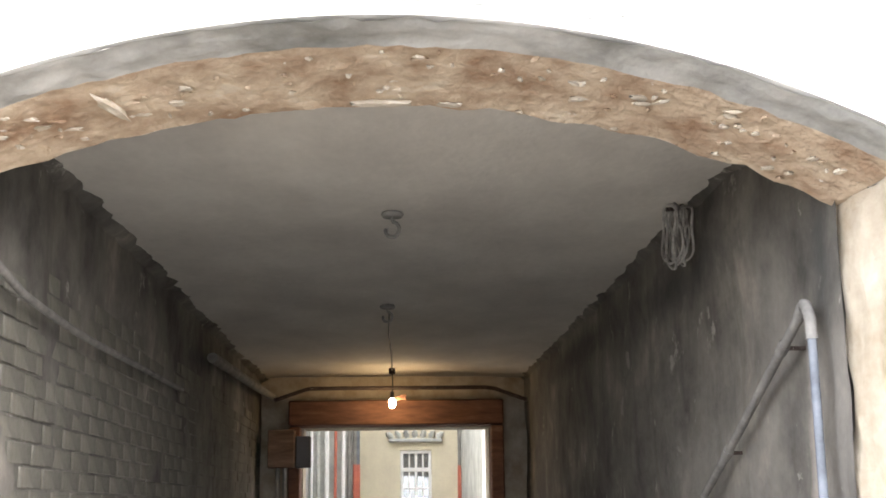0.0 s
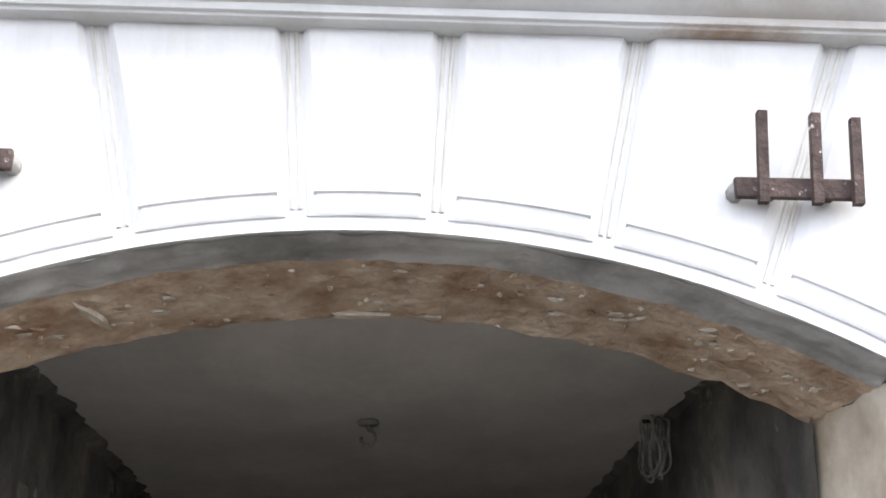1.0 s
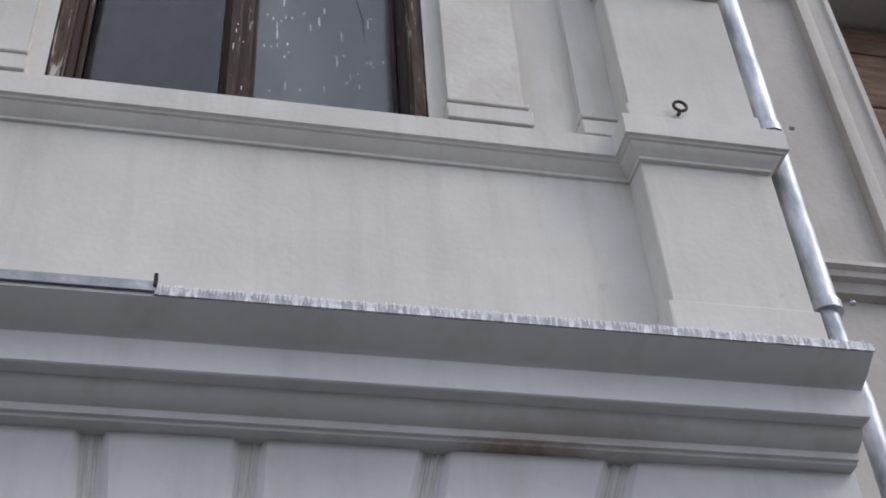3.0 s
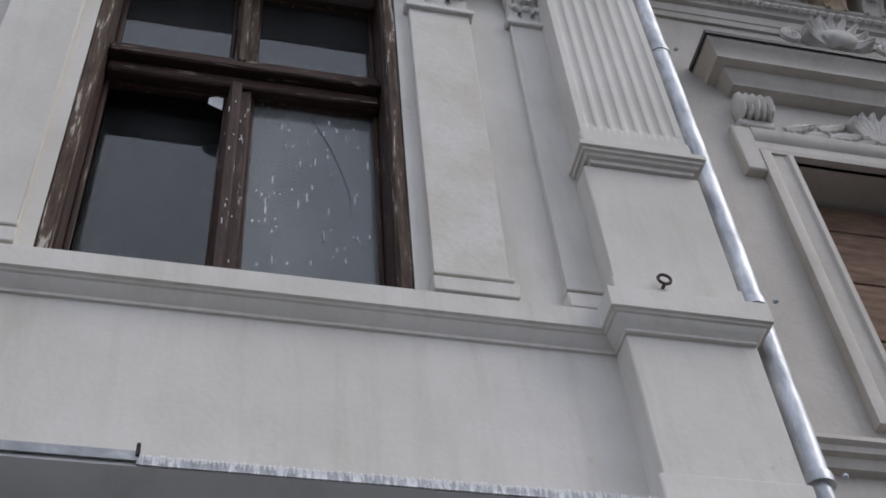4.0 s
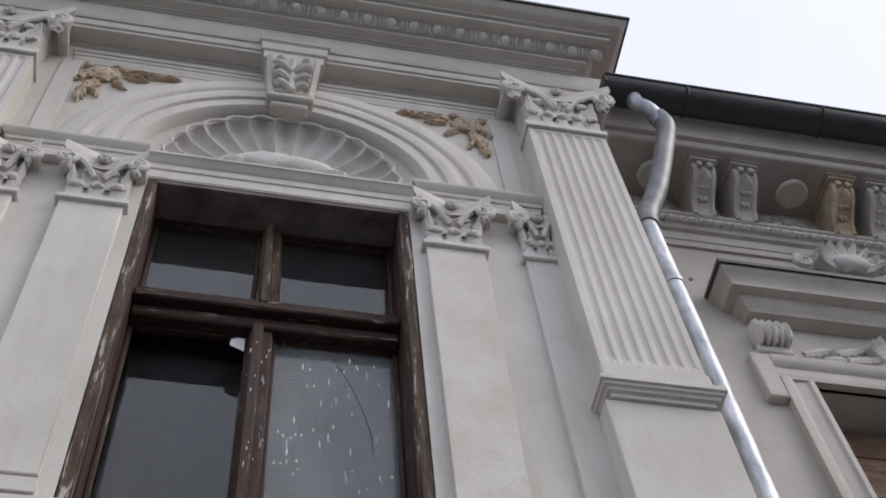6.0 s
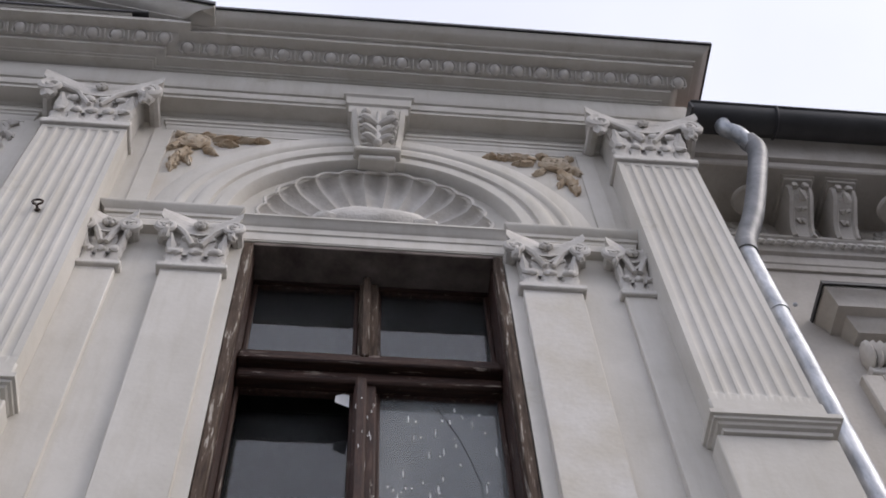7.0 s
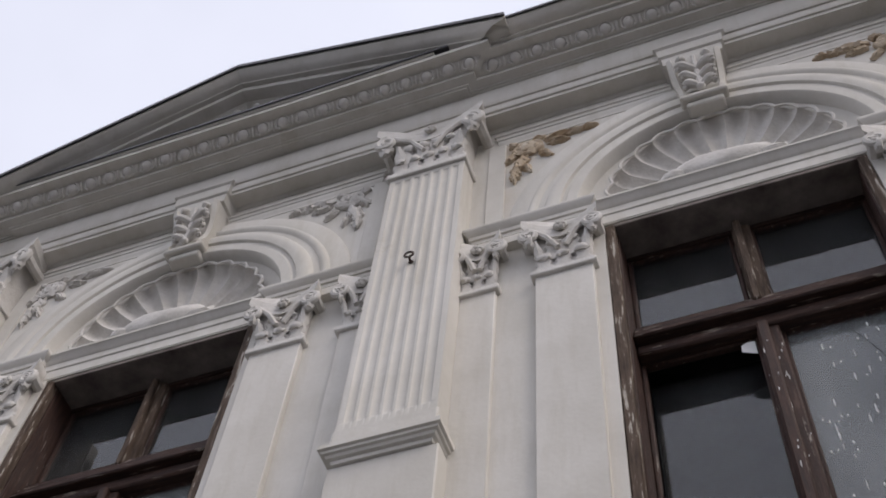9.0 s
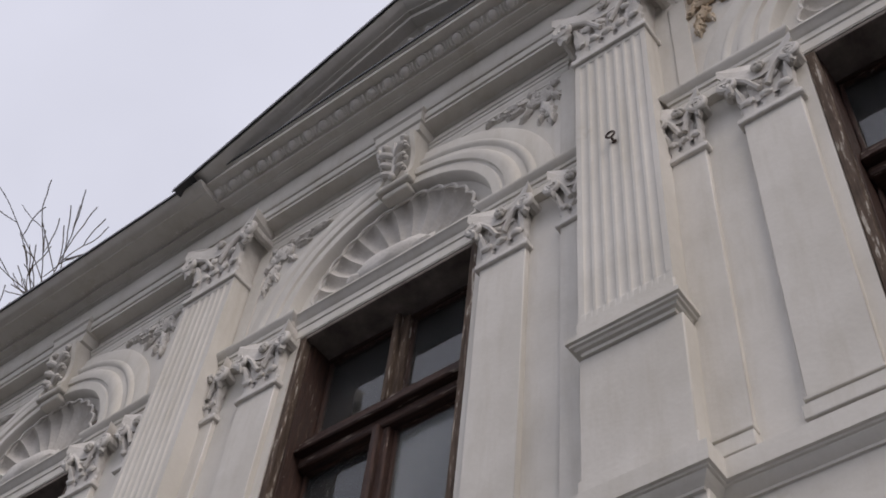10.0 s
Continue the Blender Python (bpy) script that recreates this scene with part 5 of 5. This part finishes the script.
for x0, s in ((WX0, -1), (WX1, 1)):
    m = len(TRIM)
    vs = [(x0 + s * w, WY - o, z) for z in (4.57, 6.40) for o, w in TRIM]
    b.add(vs, [(k, (k + 1) % m, (k + 1) % m + m, k + m) for k in range(m)] + [tuple(range(m)), tuple(range(m, 2 * m))])
b.sweep([(o, 6.40 + w) for o, w in TRIM], [(WX0 - 0.19, WY), (WX1 + 0.19, WY)])
b.box(WX0 - 0.30, WX0 - 0.19, WY - 0.055, WY + 0.02, 6.22, 6.59, 0.008).box(WX1 + 0.19, WX1 + 0.30, WY - 0.055, WY + 0.02, 6.22, 6.59, 0.008)
part("trim", b, STUCCO_WING, hood)
part("sill", Build().sweep([(-0.02, 4.455), (0.10, 4.445), (0.105, 4.42), (0.085, 4.405), (0.08, 4.38), (0.055, 4.37), (0.04, 4.33), (-0.02, 4.32)], [(EAST + 0.01, WY), (4.6, WY), (4.6, WY + 0.02)]), STUCCO_WING, hood)
for x in (WX0 - 0.13, WX1 + 0.13):
    b = Build()
    for k in range(5):
        b.blob((x - 0.08 + 0.04 * k, WY - 0.06, 6.76), (0.026, 0.07, 0.10), 0.2, 8, 8)
    b.box(x - 0.10, x + 0.10, WY - 0.05, WY + 0.02, 6.62, 6.68, 0.01)
    part("bracket", b, ORNAMENT, hood)
b = Build()
rnd = random.Random(3)
for i in range(22):
    x = WX0 + 0.06 + i * 0.052
    b.leaf((x, WY - 0.004, 6.70 + rnd.uniform(-0.02, 0.05)), rnd.uniform(0.7, 2.2), rnd.uniform(0.12, 0.2), 0.07, 0.04, 0.01, 4)
for i in range(7):
    a = -1.2 + 0.4 * i
    b.leaf((3.39, WY - 0.01, 6.70), a, 0.2, 0.09, 0.05, 0.03, 2)
part("garland", b, ORNAMENT, hood, "plaster garland with shell")
for i in range(5):
    z0 = 4.56 + i * 0.40
    part("board", Build().box(WX0 - 0.05, WX1 + 0.05, WY + 0.22, WY + 0.25, z0, z0 + 0.392 - (0.2 if i == 4 else 0), 0.005), BOARD, hood, "brown plank")
structure("wall_wing_back", Build().box(EAST, 12, 4.4, 4.6, 0, 8.6), ROOM, "back wall of the wing, coloured dark as unlit", "wall")
# crest over the hood
crest = thing("shell_crest", (0, 0, 0), "plaster shell crest with scrolls on the frieze", "ornament")
for i in range(9):
    part("shell_lobe", Build().leaf((3.42, WY - 0.05, 7.60), -1.5 + 3.0 * i / 8, 0.24, 0.10, 0.06, 0.05, 2), ORNAMENT, crest)
part("boss", Build().blob((3.42, WY - 0.09, 7.62), (0.12, 0.05, 0.07), 0.3, 8, 12), ORNAMENT, crest)
for s in (-1, 1):
    b = Build()
    volute(b, 3.42 + s * 0.30, WY - 0.07, 7.60, 0.06, s)
    part("scroll", b, ORNAMENT, crest)

# ---- gutter and downpipe ----
gutter = thing("gutter", (0, 0, 0), "dark half-round metal gutter along the wing eaves", "gutter")
GY, GZ, GR = -0.17, 8.62, 0.105
prof = [(GY - GR * math.cos(math.pi * i / 12), GZ - GR * math.sin(math.pi * i / 12)) for i in range(13)]
prof = prof + [(GY - (GR - 0.006) * math.cos(math.pi * i / 12), GZ - (GR - 0.006) * math.sin(math.pi * i / 12)) for i in range(12, -1, -1)]
m = len(prof)
vs = [(x, y, z) for x in (1.93, 12.0) for y, z in prof]
part("trough", Build().add(vs, [(k, (k + 1) % m, (k + 1) % m + m, k + m) for k in range(m)] + [tuple(range(m)), tuple(range(m, 2 * m))]), GUTTER, gutter)
part("lip", Build().tube([(1.93, GY - GR, GZ), (12, GY - GR, GZ)], 0.011, 8), GUTTER, gutter)
part("end_cap", Build().box(1.915, 1.935, GY - GR, GY + GR, GZ - GR * 0.9, GZ, 0.004), GUTTER, gutter)
for i in range(9):
    x = 2.47 + i * 0.92
    part("strap", Build().tube([(x, GY - (GR + 0.004) * math.cos(math.pi * k / 12), GZ - (GR + 0.004) * math.sin(math.pi * k / 12)) for k in range(13)], 0.009, 6), GUTTER, gutter)

pipe = thing("downpipe", (0, 0, 0), "shiny galvanised downpipe with elbows beside the corner pilaster", "downpipe")
PIPE_R = 0.05


def smooth(points, n=8):
    pts, out = [Vector(p) for p in points], []
    for i in range(len(pts) - 1):
        p0, p1, p2, p3 = pts[max(i - 1, 0)], pts[i], pts[i + 1], pts[min(i + 2, len(pts) - 1)]
        for k in range(n):
            t = k / n
            out.append(0.5 * ((2 * p1) + (-p0 + p2) * t + (2 * p0 - 5 * p1 + 4 * p2 - p3) * t * t + (-p0 + 3 * p1 - 3 * p2 + p3) * t ** 3))
    return out + [pts[-1]]


part("outlet", Build().tube(smooth([(2.13, GY, GZ - 0.06), (2.13, GY, GZ - 0.16), (2.19, GY - 0.005, GZ - 0.24), (2.25, GY + 0.02, GZ - 0.33)]), PIPE_R, 16), ZINC, pipe)
part("elbow", Build().tube(smooth([(2.24, -0.155, 8.33), (2.275, -0.14, 8.22), (2.20, -0.11, 7.92), (2.075, -0.07, 7.50), (1.972, -0.035, 7.24), (1.944, -0.03, 7.10)]), 0.060, 16), DULL, pipe, "dull grey elbow")
part("pipe", Build().tube([(1.944, -0.03, 7.14), (1.944, -0.03, 4.72)], PIPE_R, 16), ZINC, pipe)
part("pipe", Build().tube([(1.944, -0.03, 4.76), (1.944, -0.03, 3.90)], PIPE_R - 0.003, 16), ZINC, pipe)
part("pipe", Build().tube([(1.944, -0.03, 3.93), (1.95, -0.03, 3.75), (1.968, -0.03, 3.55), (1.968, -0.03, 0.15)], PIPE_R - 0.014, 16), ZINC, pipe)
for z in (6.52, 4.74, 3.91):
    part("collar", Build().tube([(1.944, -0.03, z - 0.02), (1.944, -0.03, z + 0.02)], PIPE_R + 0.005, 16).tube([(2.0, 0.0, z), (2.0, 0.42, z)], 0.008, 6).blob((2.02, -0.075, z), (0.012, 0.012, 0.01)), ZINC, pipe)

# ---- passage fittings ----
def wall_pipe(name, pts, r, mat, label):
    ob = thing(name, (0, 0, 0), label, "pipe")
    part("tube", Build().tube(smooth(pts, 6), r, 10), mat, ob)
    return ob


p = thing("bent_pipe", (0, 0, 0), "dusty grey pipe bent over against the sooty wall", "pipe")
part("sloping_tube", Build().tube([(1.03, 0.50, 2.08), (1.03, 0.71, 1.995), (1.03, 1.36, 1.73), (1.03, 1.95, 1.50), (1.03, 2.6, 1.25)], 0.014, 10), PIPE_OLD, p)
part("elbow", Build().tube(smooth([(1.03, 0.54, 2.065), (1.03, 0.49, 2.09), (1.03, 0.455, 2.05), (1.03, 0.45, 1.99)]), 0.017, 10), PIPE_OLD, p)
part("upright_tube", Build().tube([(1.03, 0.45, 2.02), (1.03, 0.45, 0.0)], 0.0125, 10), PIPE_BLUE, p, "pale blue-grey upright pipe")
for y, z in ((0.705, 1.997), (1.37, 1.727)):
    part("coupling", Build().tube([(1.03, y - 0.022, z + 0.009), (1.03, y + 0.022, z - 0.009)], 0.018, 10), PIPE_OLD, p)
    part("clip", Build().box(1.03, 1.10, y - 0.006, y + 0.006, z - 0.006, z + 0.006, 0.002), RUST, p)

coil = thing("cable_coil", (0, 0, 0), "coil of pale cable hung high on the sooty wall", "cable coil")
rnd = random.Random(8)
for i in range(9):
    ph, ry, rz = rnd.uniform(0, 6.28), rnd.uniform(0.06, 0.16), rnd.uniform(0.10, 0.14)
    part("loop", Build().tube([(1.05 - 0.008 * i + 0.008 * math.sin(3 * a + ph), 1.88 + ry * math.cos(a) + 0.01 * math.sin(2 * a + ph), 2.60 + rz * math.sin(a)) for a in [2 * math.pi * k / 28 + ph for k in range(29)]], 0.005, 6), CABLE, coil)
part("peg", Build().tube([(1.10, 1.88, 2.71), (0.98, 1.88, 2.70)], 0.008, 6), RUST, coil)

wall_pipe("wall_duct", [(-1.20, 0.45, 2.26), (-1.20, 0.75, 2.21), (-1.20, 0.95, 2.19), (-1.20, 1.6, 2.17), (-1.20, 2.6, 2.175), (-1.22, 3.8, 2.19)], 0.013, PIPE_OLD, "sagging grey duct along the brick wall")
wall_pipe("wall_duct", [(-1.18, 4.6, 2.46), (-1.17, 5.2, 2.47), (-1.16, 6.6, 2.50), (-1.15, 8.2, 2.54)], 0.032, PIPE_OLD, "short grey duct near the passage end")
for y, x in ((2.03, -0.10), (4.33, -0.13)):
    b = Build().arc([(0.0, -0.016), (0.034, -0.016), (0.046, 0.0), (0.04, 0.012), (0.0, 0.012)], 0, 0, 0, 2 * math.pi, 20)
    ob = part("ceiling_hook", b, GREYRIM)
    ob.matrix_world = pose(x, y, PZ - 0.01, -90, 0, 0)
    part("hook", Build().tube([(0.0, 0.0, 0.0), (0.0, 0.03, 0.0)], 0.007, 8).tube([(0.028 * math.sin(a), 0.058 - 0.028 * math.cos(a), 0.004 * k) for k, a in enumerate([2 * math.pi * k / 14 * 0.8 for k in range(15)])], 0.008, 8), GREYRIM, ob)
    tagged(ob, "round plaster patch with an iron hook in the ceiling", "hook", "ceiling hooks")
wall_pipe("ceiling_cable", [(-0.12, 4.5, PZ - 0.02), (-0.125, 5.5, PZ - 0.018), (-0.11, 6.6, PZ - 0.02), (-0.105, 7.55, PZ - 0.025)], 0.006, BLACK, "dark cable along the ceiling")

lamp = thing("bulb_lamp", (-0.105, 7.62, 0), "bare lit bulb hanging on a short cord under the ceiling", "lamp")
part("cord", Build().tube([(0, 0, PZ), (0.004, 0, 2.60), (0, 0, 2.52)], 0.006, 6), BLACK, lamp)
part("rose", Build().tube([(0, 0, PZ), (0, 0, PZ - 0.05)], 0.03, 10), BLACK, lamp)
part("socket", Build().tube([(0, 0, 2.53), (0, 0, 2.475)], 0.017, 10), BLACK, lamp)
part("bulb", Build().blob((0, 0, 2.435), (0.029, 0.029, 0.042), 0, 8, 12), lamp_mat, lamp, "glowing glass bulb")
part("tag", Build().prism([(0.01, 2.50), (0.06, 2.495), (0.065, 2.51), (0.12, 2.515), (0.115, 2.455), (0.09, 2.465), (0.03, 2.46)], 0.05, 0.055), BEAM, lamp, "scrap of orange-brown board")

structure("lintel_beam", Build().box(-1.0, 0.86, 7.92, 8.24, 2.275, 2.49, 0.012), BEAM, "old red-brown wooden beam over the passage opening", "beam")
tagged(part("iron_rod", Build().tube([(-1.12, 7.90, 2.49), (-0.86, 7.9, 2.58), (-0.80, 7.9, 2.59), (0.70, 7.9, 2.59), (0.78, 7.9, 2.58), (1.06, 7.9, 2.48)], 0.017, 8), RUST), "bent iron rod across the passage above the beam", "rod")
structure("door_post", Build().box(-1.0, -0.90, 7.95, 8.24, 0, 2.27, 0.01).box(0.75, 0.86, 7.95, 8.24, 0, 2.27, 0.01), BEAM, "brown wooden posts of the passage opening", "post")
meter = thing("meter_box", (0, 0, 0), "tan wooden meter box with dark cover by the opening", "meter box")
part("box", Build().box(-1.16, -0.935, 7.78, 7.95, 1.915, 2.235, 0.008), BOARD, meter)
part("cover", Build().box(-0.93, -0.80, 7.82, 7.94, 1.915, 2.18, 0.008), GUTTER, meter, "dark metal cover")
for x in (-1.08, -1.02):
    part("conduit", Build().tube([(x, 7.88, 1.92), (x, 7.9, 0.4)], 0.02, 8), PIPE_OLD, meter)

# ---- yard behind the passage ----
YY = 16.0
structure("wall_yard", Build().box(-0.67, 0.01, YY, YY + 0.3, 0, 7).box(0.48, 0.92, YY, YY + 0.3, 0, 7).box(0.01, 0.48, YY, YY + 0.3, 2.44, 7).box(0.01, 0.48, YY, YY + 0.3, 0, 0.9), YARD, "sunlit cream rendered wall across the yard", "wall")
structure("wall_yard_right", Build().box(0.92, 3.5, 11.5, YY + 0.3, 0, 6), YARD_GREY, "patchy grey rendered wall of the yard", "wall")
structure("wall_yard_left", Build().box(-4, -1.30, 9.5, YY + 0.3, 0, 6).box(-1.30, -0.67, 15.2, YY + 0.3, 0, 6), YARD_GREY, "pale grey wall of the yard with many pipes", "wall")
yw = structure("window_5", Build().box(0.012, 0.055, YY + 0.02, YY + 0.1, 0.9, 2.435, 0.004).box(0.435, 0.478, YY + 0.02, YY + 0.1, 0.9, 2.435, 0.004).box(0.055, 0.435, YY + 0.02, YY + 0.1, 2.39, 2.435, 0.004), WHITE, "white yard window with small panes", "window")
part("mullion", Build().box(0.225, 0.265, YY + 0.015, YY + 0.1, 0.9, 2.39, 0.004), WHITE, yw)
for z in (2.12, 1.86, 1.5):
    part("glazing_bar", Build().box(0.055, 0.435, YY + 0.03, YY + 0.09, z, z + 0.03 if z != 2.12 else z + 0.06, 0.004), WHITE, yw)
for x in (0.135, 0.34):
    part("glazing_bar", Build().box(x, x + 0.02, YY + 0.035, YY + 0.085, 0.9, 2.39, 0.003), WHITE, yw)
part("pane", Build().box(0.05, 0.44, YY + 0.06, YY + 0.065, 0.9, 2.4), GLASS, yw).visible_shadow = False
# one dark sheet stands in for the unlit room
structure("wall_yard_room", Build().box(-0.6, 0.9, YY + 0.8, YY + 0.9, 0, 4), ROOM, "dark sheet standing for the unlit room behind the yard window", "wall")
b = Build()
for i in range(7):
    b.leaf((-0.10 + i * 0.11, YY - 0.01, 2.62), -0.9 + 0.3 * i, 0.14, 0.09, 0.05, 0.02)
b.box(-0.16, 0.64, YY - 0.06, YY + 0.01, 2.56, 2.61, 0.01)
tagged(part("window_crest", b, YARD_GREY), "grey plaster crest over the yard window", "ornament")
for x, mat in ((-0.64, PIPE_OLD), (-0.60, PIPE_BLUE), (0.90, PIPE_OLD)):
    ob = thing("yard_pipe", (x, 15.1 if x < 0 else YY - 0.08, 0), "pale downpipe with red lower length in the yard", "pipe", "yard pipes")
    part("upper_tube", Build().tube([(0, 0, 2.2), (0, 0, 6)], 0.03, 8), mat, ob)
    part("lower_tube", Build().tube([(0, 0, 0), (0, 0, 2.2)], 0.034, 8), RED, ob, "red-painted lower length")
for i, x in enumerate((-1.26, -1.17, -1.05, -0.93, -0.82, -0.74)):
    ob = thing("yard_pipe", (x, 15.08, 0), "white and grey pipe on the yard wall", "pipe", "yard pipes")
    part("tube", Build().tube([(0, 0, 0), (0.01 * i, 0, 6)], 0.022 + 0.006 * (i % 3), 8), (WHITE, YARD_GREY, WHITE, RED, WHITE, PIPE_OLD)[i], ob)

# ---- bare tree beyond the house ----
def bare_tree(at, height, seed):
    ob = thing("tree", at, "tall bare winter tree with fine grey-brown twigs behind the house", "tree", "bare trees")
    rnd = random.Random(seed)
    trunk, twigs = Build(), Build()

    def grow(p, d, length, r, level):
        pts, rad, q = [p], [r], p
        n = 5
        for i in range(n):
            d = (d + Vector((rnd.uniform(-1, 1), rnd.uniform(-1, 1), rnd.uniform(-0.3, 0.8))) * 0.19).normalized()
            q = q + d * length / n
            pts.append(q)
            rad.append(max(0.006, r * (1 - 0.55 * (i + 1) / n)))
        (trunk if level < 2 else twigs).tube(pts, rad, 7 if level < 2 else 4)
        if level >= 6:
            return
        for i in range(4 if level < 3 else 5 if level < 5 else 3):
            k = rnd.randint(2, n)
            side = Vector((rnd.uniform(-1, 1), rnd.uniform(-1, 1), rnd.uniform(-0.1, 0.6))).normalized()
            grow(pts[k], (d * 0.75 + side * 0.75).normalized(), length * rnd.uniform(0.5, 0.75), rad[k] * 0.62, level + 1)
        grow(pts[-1], d, length * 0.62, rad[-1], level + 1)

    grow(Vector((0, 0, 0)), Vector((0, 0, 1)), height * 0.38, height * 0.015, 0)
    part("trunk", trunk, BARK, ob)
    part("crown", twigs, BARK, ob, "fine bare twigs")
    return ob


tree = bare_tree((-12.9, 6.2, -0.15), 19.8, 4)
copy_thing(tree, pose(-13.6, 5.6, -0.3, 0, 0, 255))

# ---- bricks of the passage wall, under a worn grey wash ----
brick = Build().box(0, 0.008, -0.121, 0.121, -0.0325, 0.0325, 0.003).mesh("brick", BLOCK)
rnd, far = random.Random(2), Build()
for row in range(33):
    for col in range(31):
        y, z = 0.50 + 0.25 * col + (0.125 if row % 2 else 0), 0.06 + 0.073 * row
        if y > PY - 0.15 or z > 2.33 + 0.12 * noise.noise(Vector((y * 1.7, 3.0, 0.0))):
            continue
        x = PX0 - 0.0195 + rnd.uniform(-0.004, 0.003)
        if y < 4.3 and z > 1.15:
            part("brick", brick, None, wall_left, at=(x, y, z))
        else:
            far.box(x, x + 0.008, y - 0.121, y + 0.121, z - 0.0325, z + 0.0325)
tagged(part("brickwork", far, BLOCK, wall_left), kind="stuff")
